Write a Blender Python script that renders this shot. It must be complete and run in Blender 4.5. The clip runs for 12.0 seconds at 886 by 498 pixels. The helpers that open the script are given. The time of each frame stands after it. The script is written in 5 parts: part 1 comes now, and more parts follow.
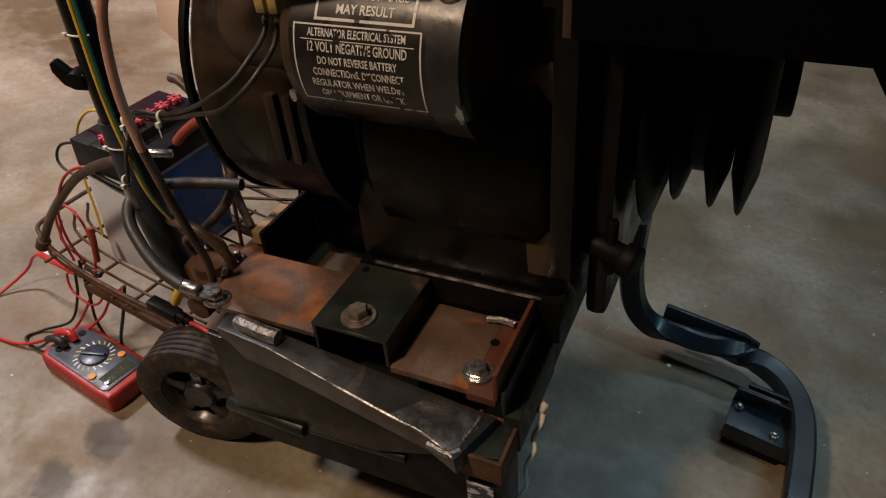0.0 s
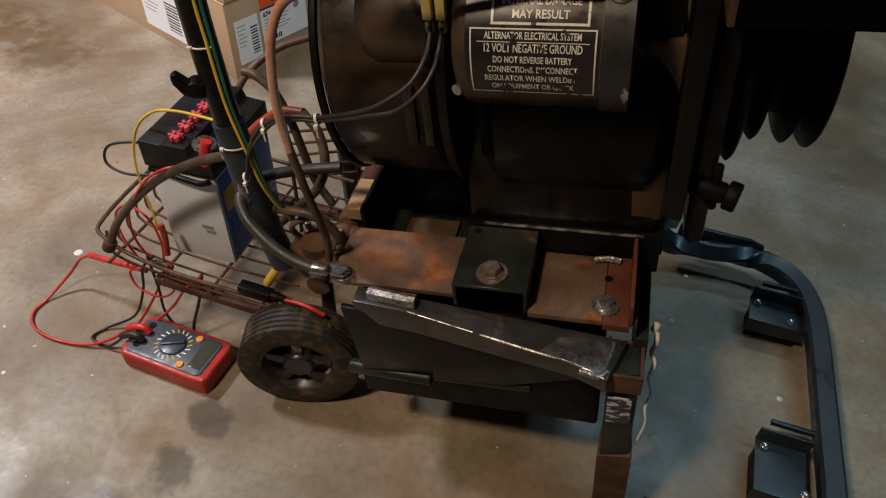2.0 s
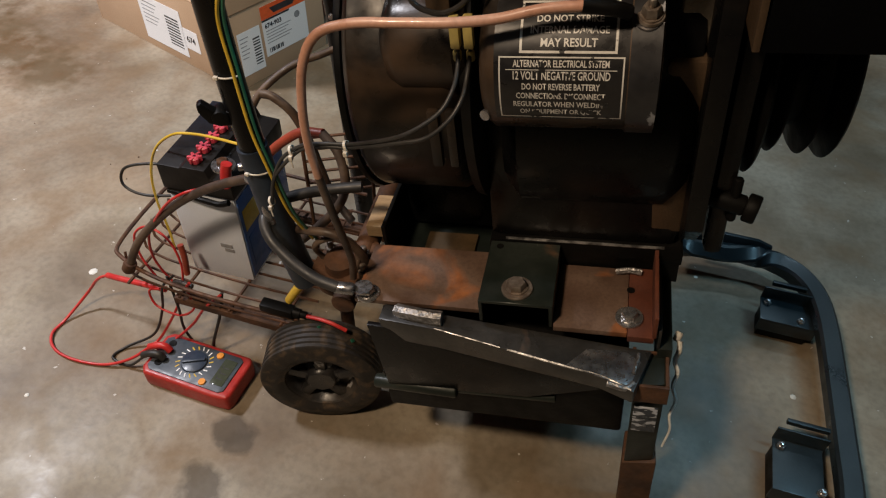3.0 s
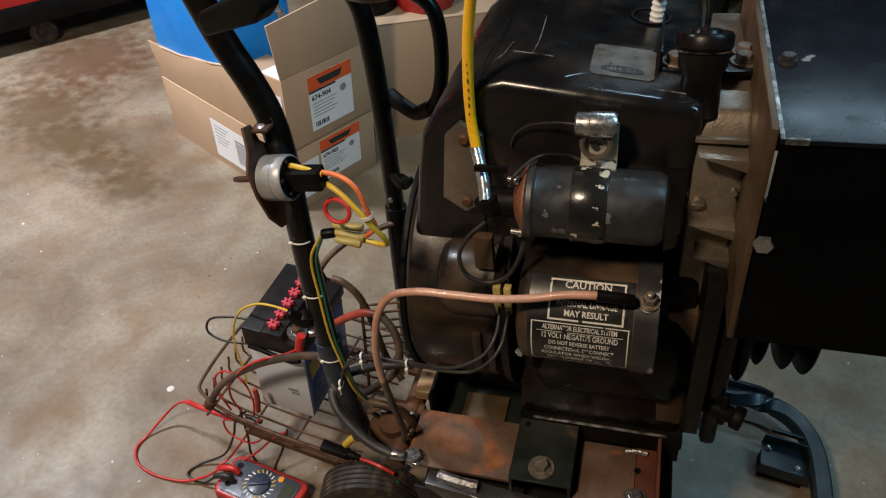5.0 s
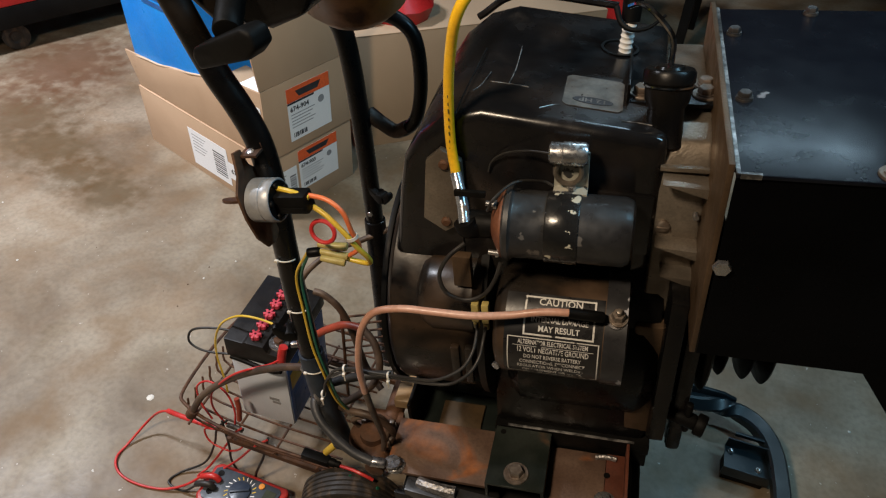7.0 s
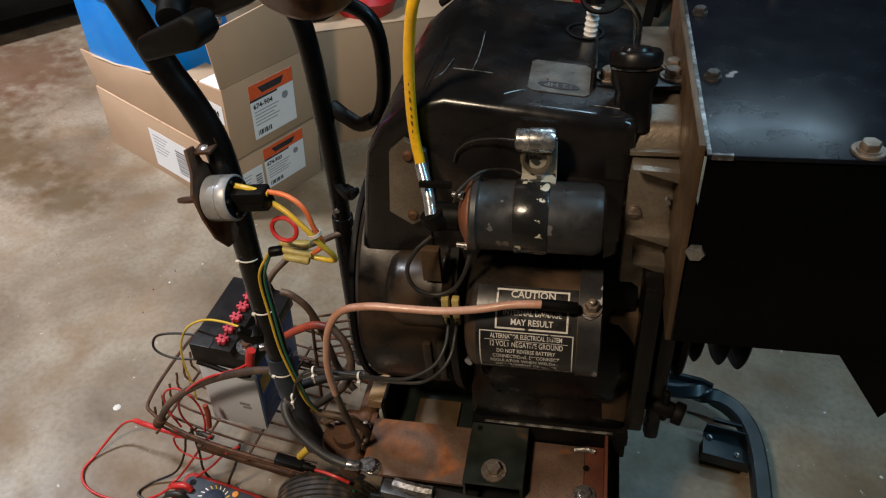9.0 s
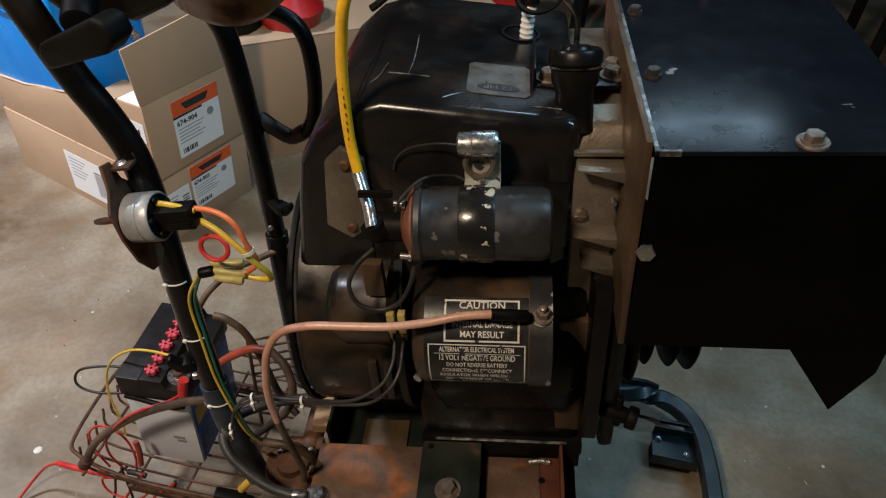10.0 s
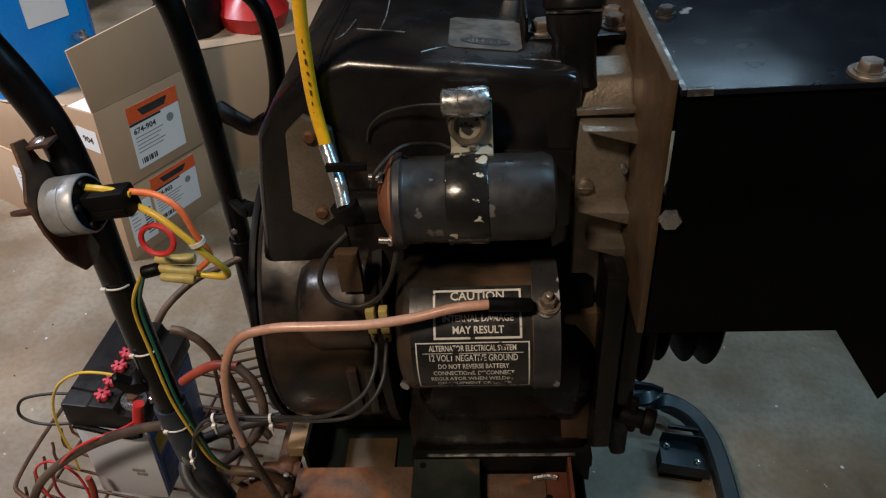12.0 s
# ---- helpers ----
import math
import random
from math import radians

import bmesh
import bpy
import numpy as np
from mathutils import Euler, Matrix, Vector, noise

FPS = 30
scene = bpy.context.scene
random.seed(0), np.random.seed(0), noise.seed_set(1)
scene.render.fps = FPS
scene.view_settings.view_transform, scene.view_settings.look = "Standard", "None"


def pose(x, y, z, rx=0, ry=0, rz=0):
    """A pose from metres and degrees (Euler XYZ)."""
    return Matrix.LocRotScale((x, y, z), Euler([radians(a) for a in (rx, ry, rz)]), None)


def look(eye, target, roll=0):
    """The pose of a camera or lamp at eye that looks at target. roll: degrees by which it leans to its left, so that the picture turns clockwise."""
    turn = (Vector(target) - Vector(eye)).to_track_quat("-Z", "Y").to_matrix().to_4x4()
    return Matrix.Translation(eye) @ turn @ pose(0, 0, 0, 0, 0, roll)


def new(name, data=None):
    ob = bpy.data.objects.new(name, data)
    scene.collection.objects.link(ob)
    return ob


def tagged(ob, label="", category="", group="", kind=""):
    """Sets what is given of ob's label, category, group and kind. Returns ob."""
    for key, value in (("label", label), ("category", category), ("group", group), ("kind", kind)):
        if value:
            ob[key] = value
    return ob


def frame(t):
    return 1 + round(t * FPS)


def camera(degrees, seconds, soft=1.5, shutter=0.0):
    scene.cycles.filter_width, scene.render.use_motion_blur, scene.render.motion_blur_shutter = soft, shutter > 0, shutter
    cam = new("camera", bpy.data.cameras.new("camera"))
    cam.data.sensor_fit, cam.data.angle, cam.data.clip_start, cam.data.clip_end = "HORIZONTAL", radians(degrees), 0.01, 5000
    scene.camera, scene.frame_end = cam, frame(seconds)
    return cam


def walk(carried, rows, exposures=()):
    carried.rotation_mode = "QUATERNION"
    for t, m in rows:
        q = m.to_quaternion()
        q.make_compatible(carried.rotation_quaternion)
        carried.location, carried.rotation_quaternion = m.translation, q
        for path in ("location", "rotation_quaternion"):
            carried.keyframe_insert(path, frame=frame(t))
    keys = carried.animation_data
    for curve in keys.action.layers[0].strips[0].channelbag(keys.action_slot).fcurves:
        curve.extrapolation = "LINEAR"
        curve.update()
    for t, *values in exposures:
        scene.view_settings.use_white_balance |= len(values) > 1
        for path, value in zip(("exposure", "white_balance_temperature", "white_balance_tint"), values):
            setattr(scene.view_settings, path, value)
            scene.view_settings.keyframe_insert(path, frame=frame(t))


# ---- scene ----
cam = camera(64.3, 12.0, soft=1.2)
PATH = [
    (0, (0.165, 0.233, 1.006), (-0.564, 1.582, -0.278), 2.8),
    (0.5, (0.129, 0.162, 1.049), (-0.528, 1.533, -0.25), 2.7),
    (1, (0.104, 0.131, 1.055), (-0.394, 1.539, -0.275), 3.4),
    (1.5, (0.039, 0.098, 1.078), (-0.419, 1.474, -0.3), 2.1),
    (2, (-0.047, 0.071, 1.092), (-0.488, 1.418, -0.319), 2.2),
    (2.5, (-0.082, 0.068, 1.113), (-0.515, 1.406, -0.31), 1.4),
    (4.3, (-0.099, 0.063, 1.165), (-0.498, 1.434, -0.236), 1.5),
    (4.5, (-0.107, 0.076, 1.241), (-0.581, 1.446, -0.137), -0.5),
    (5, (-0.12, 0.071, 1.429), (-0.641, 1.459, 0.086), 0.8),
    (5.5, (-0.131, 0.061, 1.485), (-0.602, 1.482, 0.158), 3.1),
    (6, (-0.125, 0.052, 1.49), (-0.608, 1.463, 0.158), 1.9),
    (6.5, (-0.124, 0.047, 1.481), (-0.592, 1.457, 0.142), 2.6),
    (7, (-0.124, 0.049, 1.478), (-0.573, 1.466, 0.14), 2.9),
    (9, (-0.12, 0.072, 1.456), (-0.5, 1.503, 0.112), 2.8),
    (9.5, (-0.126, 0.079, 1.448), (-0.461, 1.526, 0.109), 4.1),
    (10, (-0.134, 0.096, 1.426), (-0.348, 1.597, 0.121), 4.7),
    (10.5, (-0.134, 0.105, 1.391), (-0.334, 1.607, 0.087), 4.4),
    (11, (-0.135, 0.125, 1.362), (-0.32, 1.648, 0.079), 4.3),
    (11.5, (-0.138, 0.145, 1.334), (-0.299, 1.693, 0.077), 4.3),
    (12, (-0.148, 0.163, 1.315), (-0.313, 1.708, 0.057), 3.6),
]
walk(cam, [(t, look(eye, target, roll)) for t, eye, target, roll in PATH], [(0, -0.04, 6400, 18), (1.2, -0.08, 6200, 14), (2.5, 0.10, 6150, 13), (4.5, 0.08, 5900, 11), (7.0, 0.08, 5880, 10), (9.0, 0.06, 5880, 10.5), (12.0, -0.07, 5700, 12)])

# ---- light ----
world = bpy.data.worlds.new("garage_air")
scene.world = world
world.use_nodes = True
world.node_tree.nodes["Background"].inputs[0].default_value = (0.5, 0.6, 0.75, 1)
world.node_tree.nodes["Background"].inputs[1].default_value = 0.002


def lamp(name, eye, target, size, size_y, watts, colour, spread=180):
    data = bpy.data.lights.new(name, "AREA")
    data.shape, data.size, data.size_y, data.energy, data.color = "RECTANGLE", size, size_y, watts, colour
    data.spread = radians(spread)
    ob = new(name, data)
    ob.matrix_world = look(eye, target)
    return ob


lamp("warm_ceiling_lamp", (-0.95, -0.50, 2.55), (-0.4, 0.9, 0.2), 0.24, 0.24, 42, (1.0, 0.745, 0.48))
# added fill that brightens the far left floor and cartons, no known fixture
lamp("far_fill_lamp", (-2.75, 0.85, 3.05), (-2.75, 1.75, 0.0), 0.4, 0.4, 80, (1.0, 0.97, 0.96), 120)
lamp("cool_tube_lamp", (1.05, 1.00, 2.85), (0.0, 1.3, 0.0), 0.16, 0.9, 20, (0.43, 0.81, 1.0))
# added unseen strip behind the engine, for highlights along its top edges
lamp("back_highlight_lamp", (0.05, 2.7, 2.95), (0.0, 0.9, 0.6), 1.2, 0.14, 13, (0.66, 0.90, 1.0))

MACH = pose(-0.18, 0.678, 0.40, 0, -7, 6)
IDENT = Matrix.Identity(4)


# ---- materials ----
def surf(name, c1, c2, scale=8.0, rough=0.5, metal=0.0, bump=0.15, fine=160.0, mix=(0.35, 0.65), chips=None, rough_var=0.12,
         rust=None, dust=None, stretch=(1, 1, 1), coat=0.0, spec=0.5, rnd=0.0):
    """Two tones on a coarse noise, fine grain, optional chips (colour, threshold, scale, metal), rust and dust."""
    m = bpy.data.materials.new(name)
    m.use_nodes = True
    nt = m.node_tree
    N, K = nt.nodes, nt.links
    b = N["Principled BSDF"]
    tc = N.new("ShaderNodeTexCoord")
    mp = N.new("ShaderNodeMapping")
    mp.inputs["Scale"].default_value = stretch
    K.new(tc.outputs["Object"], mp.inputs[0])

    def noise_at(s, detail=5.0, dist=0.0):
        n = N.new("ShaderNodeTexNoise")
        n.inputs["Scale"].default_value, n.inputs["Detail"].default_value = s, detail
        n.inputs["Distortion"].default_value = dist
        K.new(mp.outputs[0], n.inputs["Vector"])
        return n.outputs["Fac"]

    def ramp(src, a, z):
        r = N.new("ShaderNodeMapRange")
        r.inputs["From Min"].default_value, r.inputs["From Max"].default_value = a, z
        K.new(src, r.inputs["Value"])
        return r.outputs[0]

    def mixc(f, a, z):
        x = N.new("ShaderNodeMix")
        x.data_type = "RGBA"
        for s, v in ((x.inputs["Factor"], f), (x.inputs["A"], a), (x.inputs["B"], z)):
            if hasattr(v, "is_output"):
                K.new(v, s)
            elif isinstance(v, (int, float)):
                s.default_value = v
            else:
                s.default_value = (*v, 1)
        return x.outputs["Result"]

    def mixf(f, a, z):
        x = N.new("ShaderNodeMix")
        for s, v in ((x.inputs[0], f), (x.inputs[2], a), (x.inputs[3], z)):
            if hasattr(v, "is_output"):
                K.new(v, s)
            else:
                s.default_value = v
        return x.outputs[0]

    coarse, grain = noise_at(scale, 6.0, 0.3), noise_at(fine, 3.0)
    col = mixc(ramp(coarse, *mix), c1, c2)
    col = mixc(mixf(ramp(grain, 0.4, 0.75), 0.0, 0.35), col, tuple(v * 0.55 for v in c1))
    rg = mixf(ramp(noise_at(scale * 3.1, 4.0), 0.3, 0.7), max(rough - rough_var, 0.03), min(rough + rough_var, 1.0))
    mt = metal
    if rust:
        f = ramp(noise_at(rust[2], 8.0, 0.6), rust[1], rust[1] + 0.08)
        col, rg = mixc(f, col, mixc(ramp(noise_at(rust[2] * 4, 5.0), 0.35, 0.7), rust[0], tuple(v * 0.4 for v in rust[0]))), mixf(f, rg, 0.85)
        mt = mixf(f, mt, 0.0)
    if dust:
        f = mixf(ramp(noise_at(dust[2], 7.0, 0.4), dust[1], dust[1] + 0.3), 0.0, dust[3])
        col, rg = mixc(f, col, dust[0]), mixf(f, rg, 0.8)
    if chips:
        f = ramp(noise_at(chips[2], 9.0, 0.2), chips[1], chips[1] + 0.015)
        col, mt, rg = mixc(f, col, chips[0]), mixf(f, mt, chips[3]), mixf(f, rg, 0.45)
    if rnd:
        oi = N.new("ShaderNodeObjectInfo")
        col = mixc(mixf(oi.outputs["Random"], 0.0, rnd), col, tuple(v * 0.5 for v in c1))
    for s, v in ((b.inputs["Base Color"], col), (b.inputs["Roughness"], rg), (b.inputs["Metallic"], mt)):
        if hasattr(v, "is_output"):
            K.new(v, s)
        else:
            s.default_value = v
    b.inputs["Coat Weight"].default_value, b.inputs["Specular IOR Level"].default_value = coat, spec
    if bump:
        bp = N.new("ShaderNodeBump")
        bp.inputs["Strength"].default_value, bp.inputs["Distance"].default_value = bump, 0.002
        K.new(grain, bp.inputs["Height"])
        bp2 = N.new("ShaderNodeBump")
        bp2.inputs["Strength"].default_value, bp2.inputs["Distance"].default_value = bump * 0.6, 0.006
        K.new(coarse, bp2.inputs["Height"])
        K.new(bp.outputs[0], bp2.inputs["Normal"])
        K.new(bp2.outputs[0], b.inputs["Normal"])
    return m


BLACK = surf("black_paint", (0.003, 0.003, 0.0035), (0.007, 0.0065, 0.006), 9, 0.30, bump=0.06, fine=240, rough_var=0.14, dust=((0.09, 0.06, 0.038), 0.54, 7, 0.14), spec=0.24)
BLACK_GLOSS = surf("black_gloss_paint", (0.005, 0.005, 0.0055), (0.011, 0.010, 0.010), 7, 0.22, bump=0.04, fine=200, spec=0.5, rough_var=0.13,
                   dust=((0.10, 0.072, 0.052), 0.52, 8, 0.24), chips=((0.32, 0.30, 0.28), 0.735, 22, 0.2))
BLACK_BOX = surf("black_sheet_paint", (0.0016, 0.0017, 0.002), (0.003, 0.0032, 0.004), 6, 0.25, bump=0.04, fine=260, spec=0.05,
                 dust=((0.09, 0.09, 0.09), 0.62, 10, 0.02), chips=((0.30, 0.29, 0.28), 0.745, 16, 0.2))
# scuffed black; bluish reflection from above is mixed into the lid's base colour
LID_PAINT = surf("scuffed_black_paint_cool_sheen", (0.005, 0.006, 0.010), (0.009, 0.011, 0.016), 9, 0.24, bump=0.03, fine=180, spec=0.13, rough_var=0.05,
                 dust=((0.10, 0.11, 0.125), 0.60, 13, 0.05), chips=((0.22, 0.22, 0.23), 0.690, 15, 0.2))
BLACK_DUSTY = surf("dusty_black_drum", (0.006, 0.0055, 0.005), (0.024, 0.018, 0.013), 7, 0.34, bump=0.10, fine=150, rough_var=0.16,
                   dust=((0.20, 0.115, 0.06), 0.46, 6, 0.55), spec=0.32, chips=((0.26, 0.22, 0.18), 0.735, 24, 0.2))
BLACK_MATT = surf("matt_black", (0.003, 0.003, 0.003), (0.006, 0.0056, 0.005), 10, 0.5, spec=0.14, bump=0.12, fine=140)
COIL = surf("worn_black_can", (0.018, 0.018, 0.019), (0.040, 0.040, 0.041), 14, 0.40, bump=0.07, rough_var=0.16, chips=((0.15, 0.14, 0.13), 0.655, 30, 0.3))
STRAP = surf("chipped_black_strap", (0.011, 0.011, 0.011), (0.02, 0.02, 0.02), 12, 0.25, bump=0.08, chips=((0.56, 0.53, 0.42), 0.60, 44, 0.1))
CLEVIS = surf("chipped_bracket_paint", (0.30, 0.30, 0.25), (0.42, 0.40, 0.33), 30, 0.45, bump=0.1, chips=((0.03, 0.03, 0.03), 0.56, 40, 0.0))
RUST = surf("rusty_plate", (0.095, 0.054, 0.036), (0.19, 0.125, 0.09), 12, 0.5, 0.25, bump=0.2, fine=220, rust=((0.32, 0.115, 0.035), 0.565, 10))
RUST_RED = surf("red_rust_angle", (0.085, 0.026, 0.014), (0.15, 0.045, 0.022), 14, 0.6, 0.15, bump=0.2, fine=260)
RUST_DARK = surf("dark_rust", (0.05, 0.024, 0.013), (0.12, 0.055, 0.025), 26, 0.7, 0.15, bump=0.3, fine=180)
GREEN_STEEL = surf("dark_mill_steel", (0.012, 0.017, 0.014), (0.026, 0.032, 0.026), 11, 0.42, 0.25, bump=0.1, rust=((0.10, 0.05, 0.02), 0.66, 12))
BEAM = surf("ground_steel_beam", (0.045, 0.045, 0.045), (0.095, 0.092, 0.088), 10, 0.36, 0.6, bump=0.1, rust=((0.12, 0.055, 0.025), 0.63, 10))
PAN = surf("dark_green_pan", (0.008, 0.012, 0.010), (0.016, 0.022, 0.018), 9, 0.55, bump=0.1, spec=0.2)
HOOP_PAINT = surf("dark_blue_black_paint", (0.010, 0.016, 0.020), (0.020, 0.028, 0.033), 9, 0.38, bump=0.08, fine=220)
WELD = surf("bright_weld", (0.16, 0.155, 0.15), (0.46, 0.44, 0.43), 90, 0.42, 0.8, bump=1.0, fine=150)
SCRAPE = surf("scraped_blue_paint", (0.02, 0.028, 0.04), (0.05, 0.06, 0.08), 30, 0.35, 0.2, bump=0.1, stretch=(1, 1, 3), chips=((0.50, 0.54, 0.62), 0.50, 36, 0.2))
BARE = surf("bare_steel", (0.30, 0.30, 0.32), (0.48, 0.48, 0.49), 40, 0.3, 0.9, bump=0.15)
ZINC = surf("zinc_bolt", (0.42, 0.42, 0.43), (0.62, 0.61, 0.60), 60, 0.28, 0.9, bump=0.08)
DULL_BOLT = surf("dull_bolt", (0.17, 0.13, 0.10), (0.30, 0.26, 0.22), 70, 0.45, 0.7, bump=0.15)
DARK_BOLT = surf("dirty_dark_bolt", (0.05, 0.045, 0.042), (0.11, 0.10, 0.095), 70, 0.45, 0.6, bump=0.15)
ZINC_MATT = surf("matt_zinc_casting", (0.26, 0.27, 0.28), (0.42, 0.42, 0.43), 22, 0.45, 0.4, bump=0.1)
CHROME = surf("chrome", (0.6, 0.6, 0.6), (0.75, 0.75, 0.74), 20, 0.12, 1.0, bump=0.03)
ALU = surf("cast_aluminium", (0.16, 0.135, 0.105), (0.27, 0.235, 0.19), 12, 0.38, 0.6, bump=0.25, fine=300, dust=((0.16, 0.10, 0.055), 0.5, 8, 0.5))
ALU_BROWN = surf("oily_aluminium", (0.07, 0.044, 0.024), (0.125, 0.08, 0.045), 10, 0.45, 0.4, bump=0.25, fine=280)
DECAL = surf("brushed_decal", (0.11, 0.10, 0.088), (0.24, 0.215, 0.185), 26, 0.38, 0.6, bump=0.05)
RUBBER = surf("tyre_rubber", (0.010, 0.009, 0.008), (0.026, 0.020, 0.015), 14, 0.65, bump=0.2, dust=((0.20, 0.13, 0.07), 0.50, 55, 0.5), stretch=(1, 1, 0.5))
RIM = surf("dark_rim", (0.012, 0.012, 0.013), (0.03, 0.027, 0.024), 16, 0.35, bump=0.12, dust=((0.18, 0.14, 0.10), 0.50, 18, 0.45), chips=((0.30, 0.29, 0.28), 0.66, 30, 0.2))
WORN_EDGE = surf("worn_edge_steel", (0.10, 0.098, 0.096), (0.46, 0.45, 0.44), 55, 0.42, 0.7, bump=0.2, mix=(0.42, 0.6))
HOSE = surf("grey_black_cable", (0.016, 0.016, 0.016), (0.032, 0.031, 0.030), 18, 0.5, bump=0.1, dust=((0.12, 0.10, 0.08), 0.54, 15, 0.2))
BROWN_HOSE = surf("dirty_brown_cable", (0.045, 0.030, 0.022), (0.10, 0.065, 0.045), 20, 0.5, bump=0.15, dust=((0.22, 0.16, 0.11), 0.5, 20, 0.4))
WIRE_BLACK = surf("black_wire", (0.014, 0.013, 0.013), (0.03, 0.028, 0.025), 20, 0.45, bump=0.05)
COPPER = surf("copper_coloured_cable", (0.46, 0.23, 0.15), (0.62, 0.36, 0.26), 14, 0.33, 0.0, bump=0.06, dust=((0.16, 0.08, 0.045), 0.52, 12, 0.5), coat=0.2)
YELLOW = surf("yellow_cable", (0.88, 0.50, 0.006), (0.93, 0.56, 0.010), 12, 0.35, bump=0.03, coat=0.2)
YELLOW_WIRE = surf("yellow_wire", (0.62, 0.42, 0.03), (0.75, 0.52, 0.05), 20, 0.4, bump=0.03)
YELLOW_DULL = surf("dull_yellow_sleeve", (0.36, 0.29, 0.09), (0.50, 0.40, 0.13), 26, 0.4, bump=0.06)
ORANGE_WIRE = surf("orange_wire", (0.75, 0.16, 0.05), (0.82, 0.23, 0.08), 20, 0.4, bump=0.03)
RED_WIRE = surf("red_wire", (0.48, 0.022, 0.022), (0.62, 0.045, 0.038), 20, 0.38, bump=0.03)
RED_DULL = surf("faded_red_cable", (0.24, 0.040, 0.02), (0.36, 0.062, 0.03), 18, 0.5, bump=0.06)
GREEN_WIRE = surf("green_wire", (0.012, 0.09, 0.055), (0.02, 0.14, 0.08), 20, 0.4, bump=0.03)
WHITE_TIE = surf("white_tie", (0.62, 0.58, 0.50), (0.75, 0.72, 0.66), 20, 0.4, bump=0.0)
SLEEVE_BLUE = surf("blue_grey_foil", (0.24, 0.27, 0.32), (0.45, 0.48, 0.52), 60, 0.25, 0.6, bump=0.2)
BOX_CARD = surf("cardboard", (0.46, 0.31, 0.19), (0.56, 0.39, 0.25), 3.0, 0.75, bump=0.05, fine=420)
BOX_CARD2 = surf("cardboard_aged", (0.36, 0.25, 0.155), (0.45, 0.32, 0.20), 3.0, 0.75, bump=0.05, fine=420)
CARD_EDGE = surf("torn_cardboard_edge", (0.55, 0.40, 0.27), (0.66, 0.50, 0.36), 20, 0.8, bump=0.2)
PAPER = surf("white_paper", (0.88, 0.90, 0.92), (0.91, 0.92, 0.93), 10, 0.5, bump=0.0, fine=700)
INK = surf("black_ink", (0.02, 0.02, 0.025), (0.035, 0.035, 0.04), 30, 0.6, bump=0.0)
INK_GREY = surf("grey_ink", (0.25, 0.26, 0.28), (0.32, 0.33, 0.35), 30, 0.6, bump=0.0)
ORANGE_INK = surf("orange_ink", (0.78, 0.10, 0.018), (0.85, 0.14, 0.03), 20, 0.45, bump=0.0)
BLUE = surf("blue_plastic", (0.005, 0.24, 0.82), (0.01, 0.30, 0.90), 5, 0.38, bump=0.03)
BLUE_DARK = surf("dark_blue_print", (0.01, 0.09, 0.32), (0.015, 0.12, 0.40), 20, 0.4, bump=0.0)
RED_PAINT = surf("red_paint", (0.42, 0.012, 0.012), (0.52, 0.02, 0.018), 4, 0.35, bump=0.03)
BROWN_TANK = surf("brown_enamel", (0.20, 0.085, 0.015), (0.29, 0.13, 0.028), 6, 0.35, bump=0.08, rust=((0.09, 0.04, 0.02), 0.62, 8))
BAT_CASE = surf("white_battery_case", (0.68, 0.75, 0.88), (0.76, 0.81, 0.91), 8, 0.42, bump=0.04, fine=500, dust=((0.24, 0.20, 0.18), 0.62, 12, 0.3))
BAT_BLUE = surf("blue_battery_label", (0.025, 0.11, 0.40), (0.05, 0.16, 0.50), 14, 0.35, bump=0.0)
BAT_LID = surf("black_battery_lid", (0.010, 0.010, 0.011), (0.016, 0.015, 0.015), 14, 0.42, bump=0.1, spec=0.2, dust=((0.11, 0.08, 0.05), 0.60, 9, 0.15))
CAP_PINK = surf("pink_red_cap", (0.55, 0.055, 0.085), (0.66, 0.09, 0.13), 30, 0.4, bump=0.03)
METER_RED = surf("red_rubber_holster", (0.36, 0.022, 0.018), (0.46, 0.036, 0.028), 20, 0.42, bump=0.05)
METER_FACE = surf("slate_blue_face", (0.050, 0.065, 0.085), (0.070, 0.085, 0.105), 20, 0.4, bump=0.02)
METER_DIAL = surf("dark_blue_dial", (0.022, 0.035, 0.06), (0.03, 0.045, 0.075), 20, 0.35, bump=0.02)
LCD = surf("lcd_glass", (0.055, 0.065, 0.045), (0.07, 0.08, 0.055), 20, 0.12, bump=0.0)
ORANGE_BTN = surf("orange_button", (0.80, 0.30, 0.03), (0.85, 0.36, 0.05), 20, 0.4, bump=0.0)
BASKET = surf("rusty_wire", (0.05, 0.024, 0.014), (0.13, 0.058, 0.027), 30, 0.65, 0.2, bump=0.3, fine=300)
SEALANT = surf("white_sealant", (0.62, 0.60, 0.54), (0.74, 0.72, 0.66), 40, 0.5, bump=0.4)
PLUG_WHITE = surf("white_porcelain", (0.74, 0.73, 0.70), (0.80, 0.79, 0.76), 20, 0.15, bump=0.0)
COIL_RUST = surf("rusty_coil_cap", (0.13, 0.045, 0.022), (0.22, 0.085, 0.04), 30, 0.6, 0.1, bump=0.2)
WALL = surf("garage_wall_paint", (0.09, 0.085, 0.08), (0.12, 0.115, 0.105), 2, 0.8, bump=0.05)
WOOD = surf("pale_wood", (0.30, 0.20, 0.10), (0.40, 0.28, 0.15), 12, 0.7, bump=0.15, stretch=(1, 6, 6))
LABEL_INK = surf("worn_white_print", (0.60, 0.59, 0.56), (0.72, 0.71, 0.68), 20, 0.45, bump=0.0, chips=((0.03, 0.03, 0.03), 0.632, 60, 0.0))
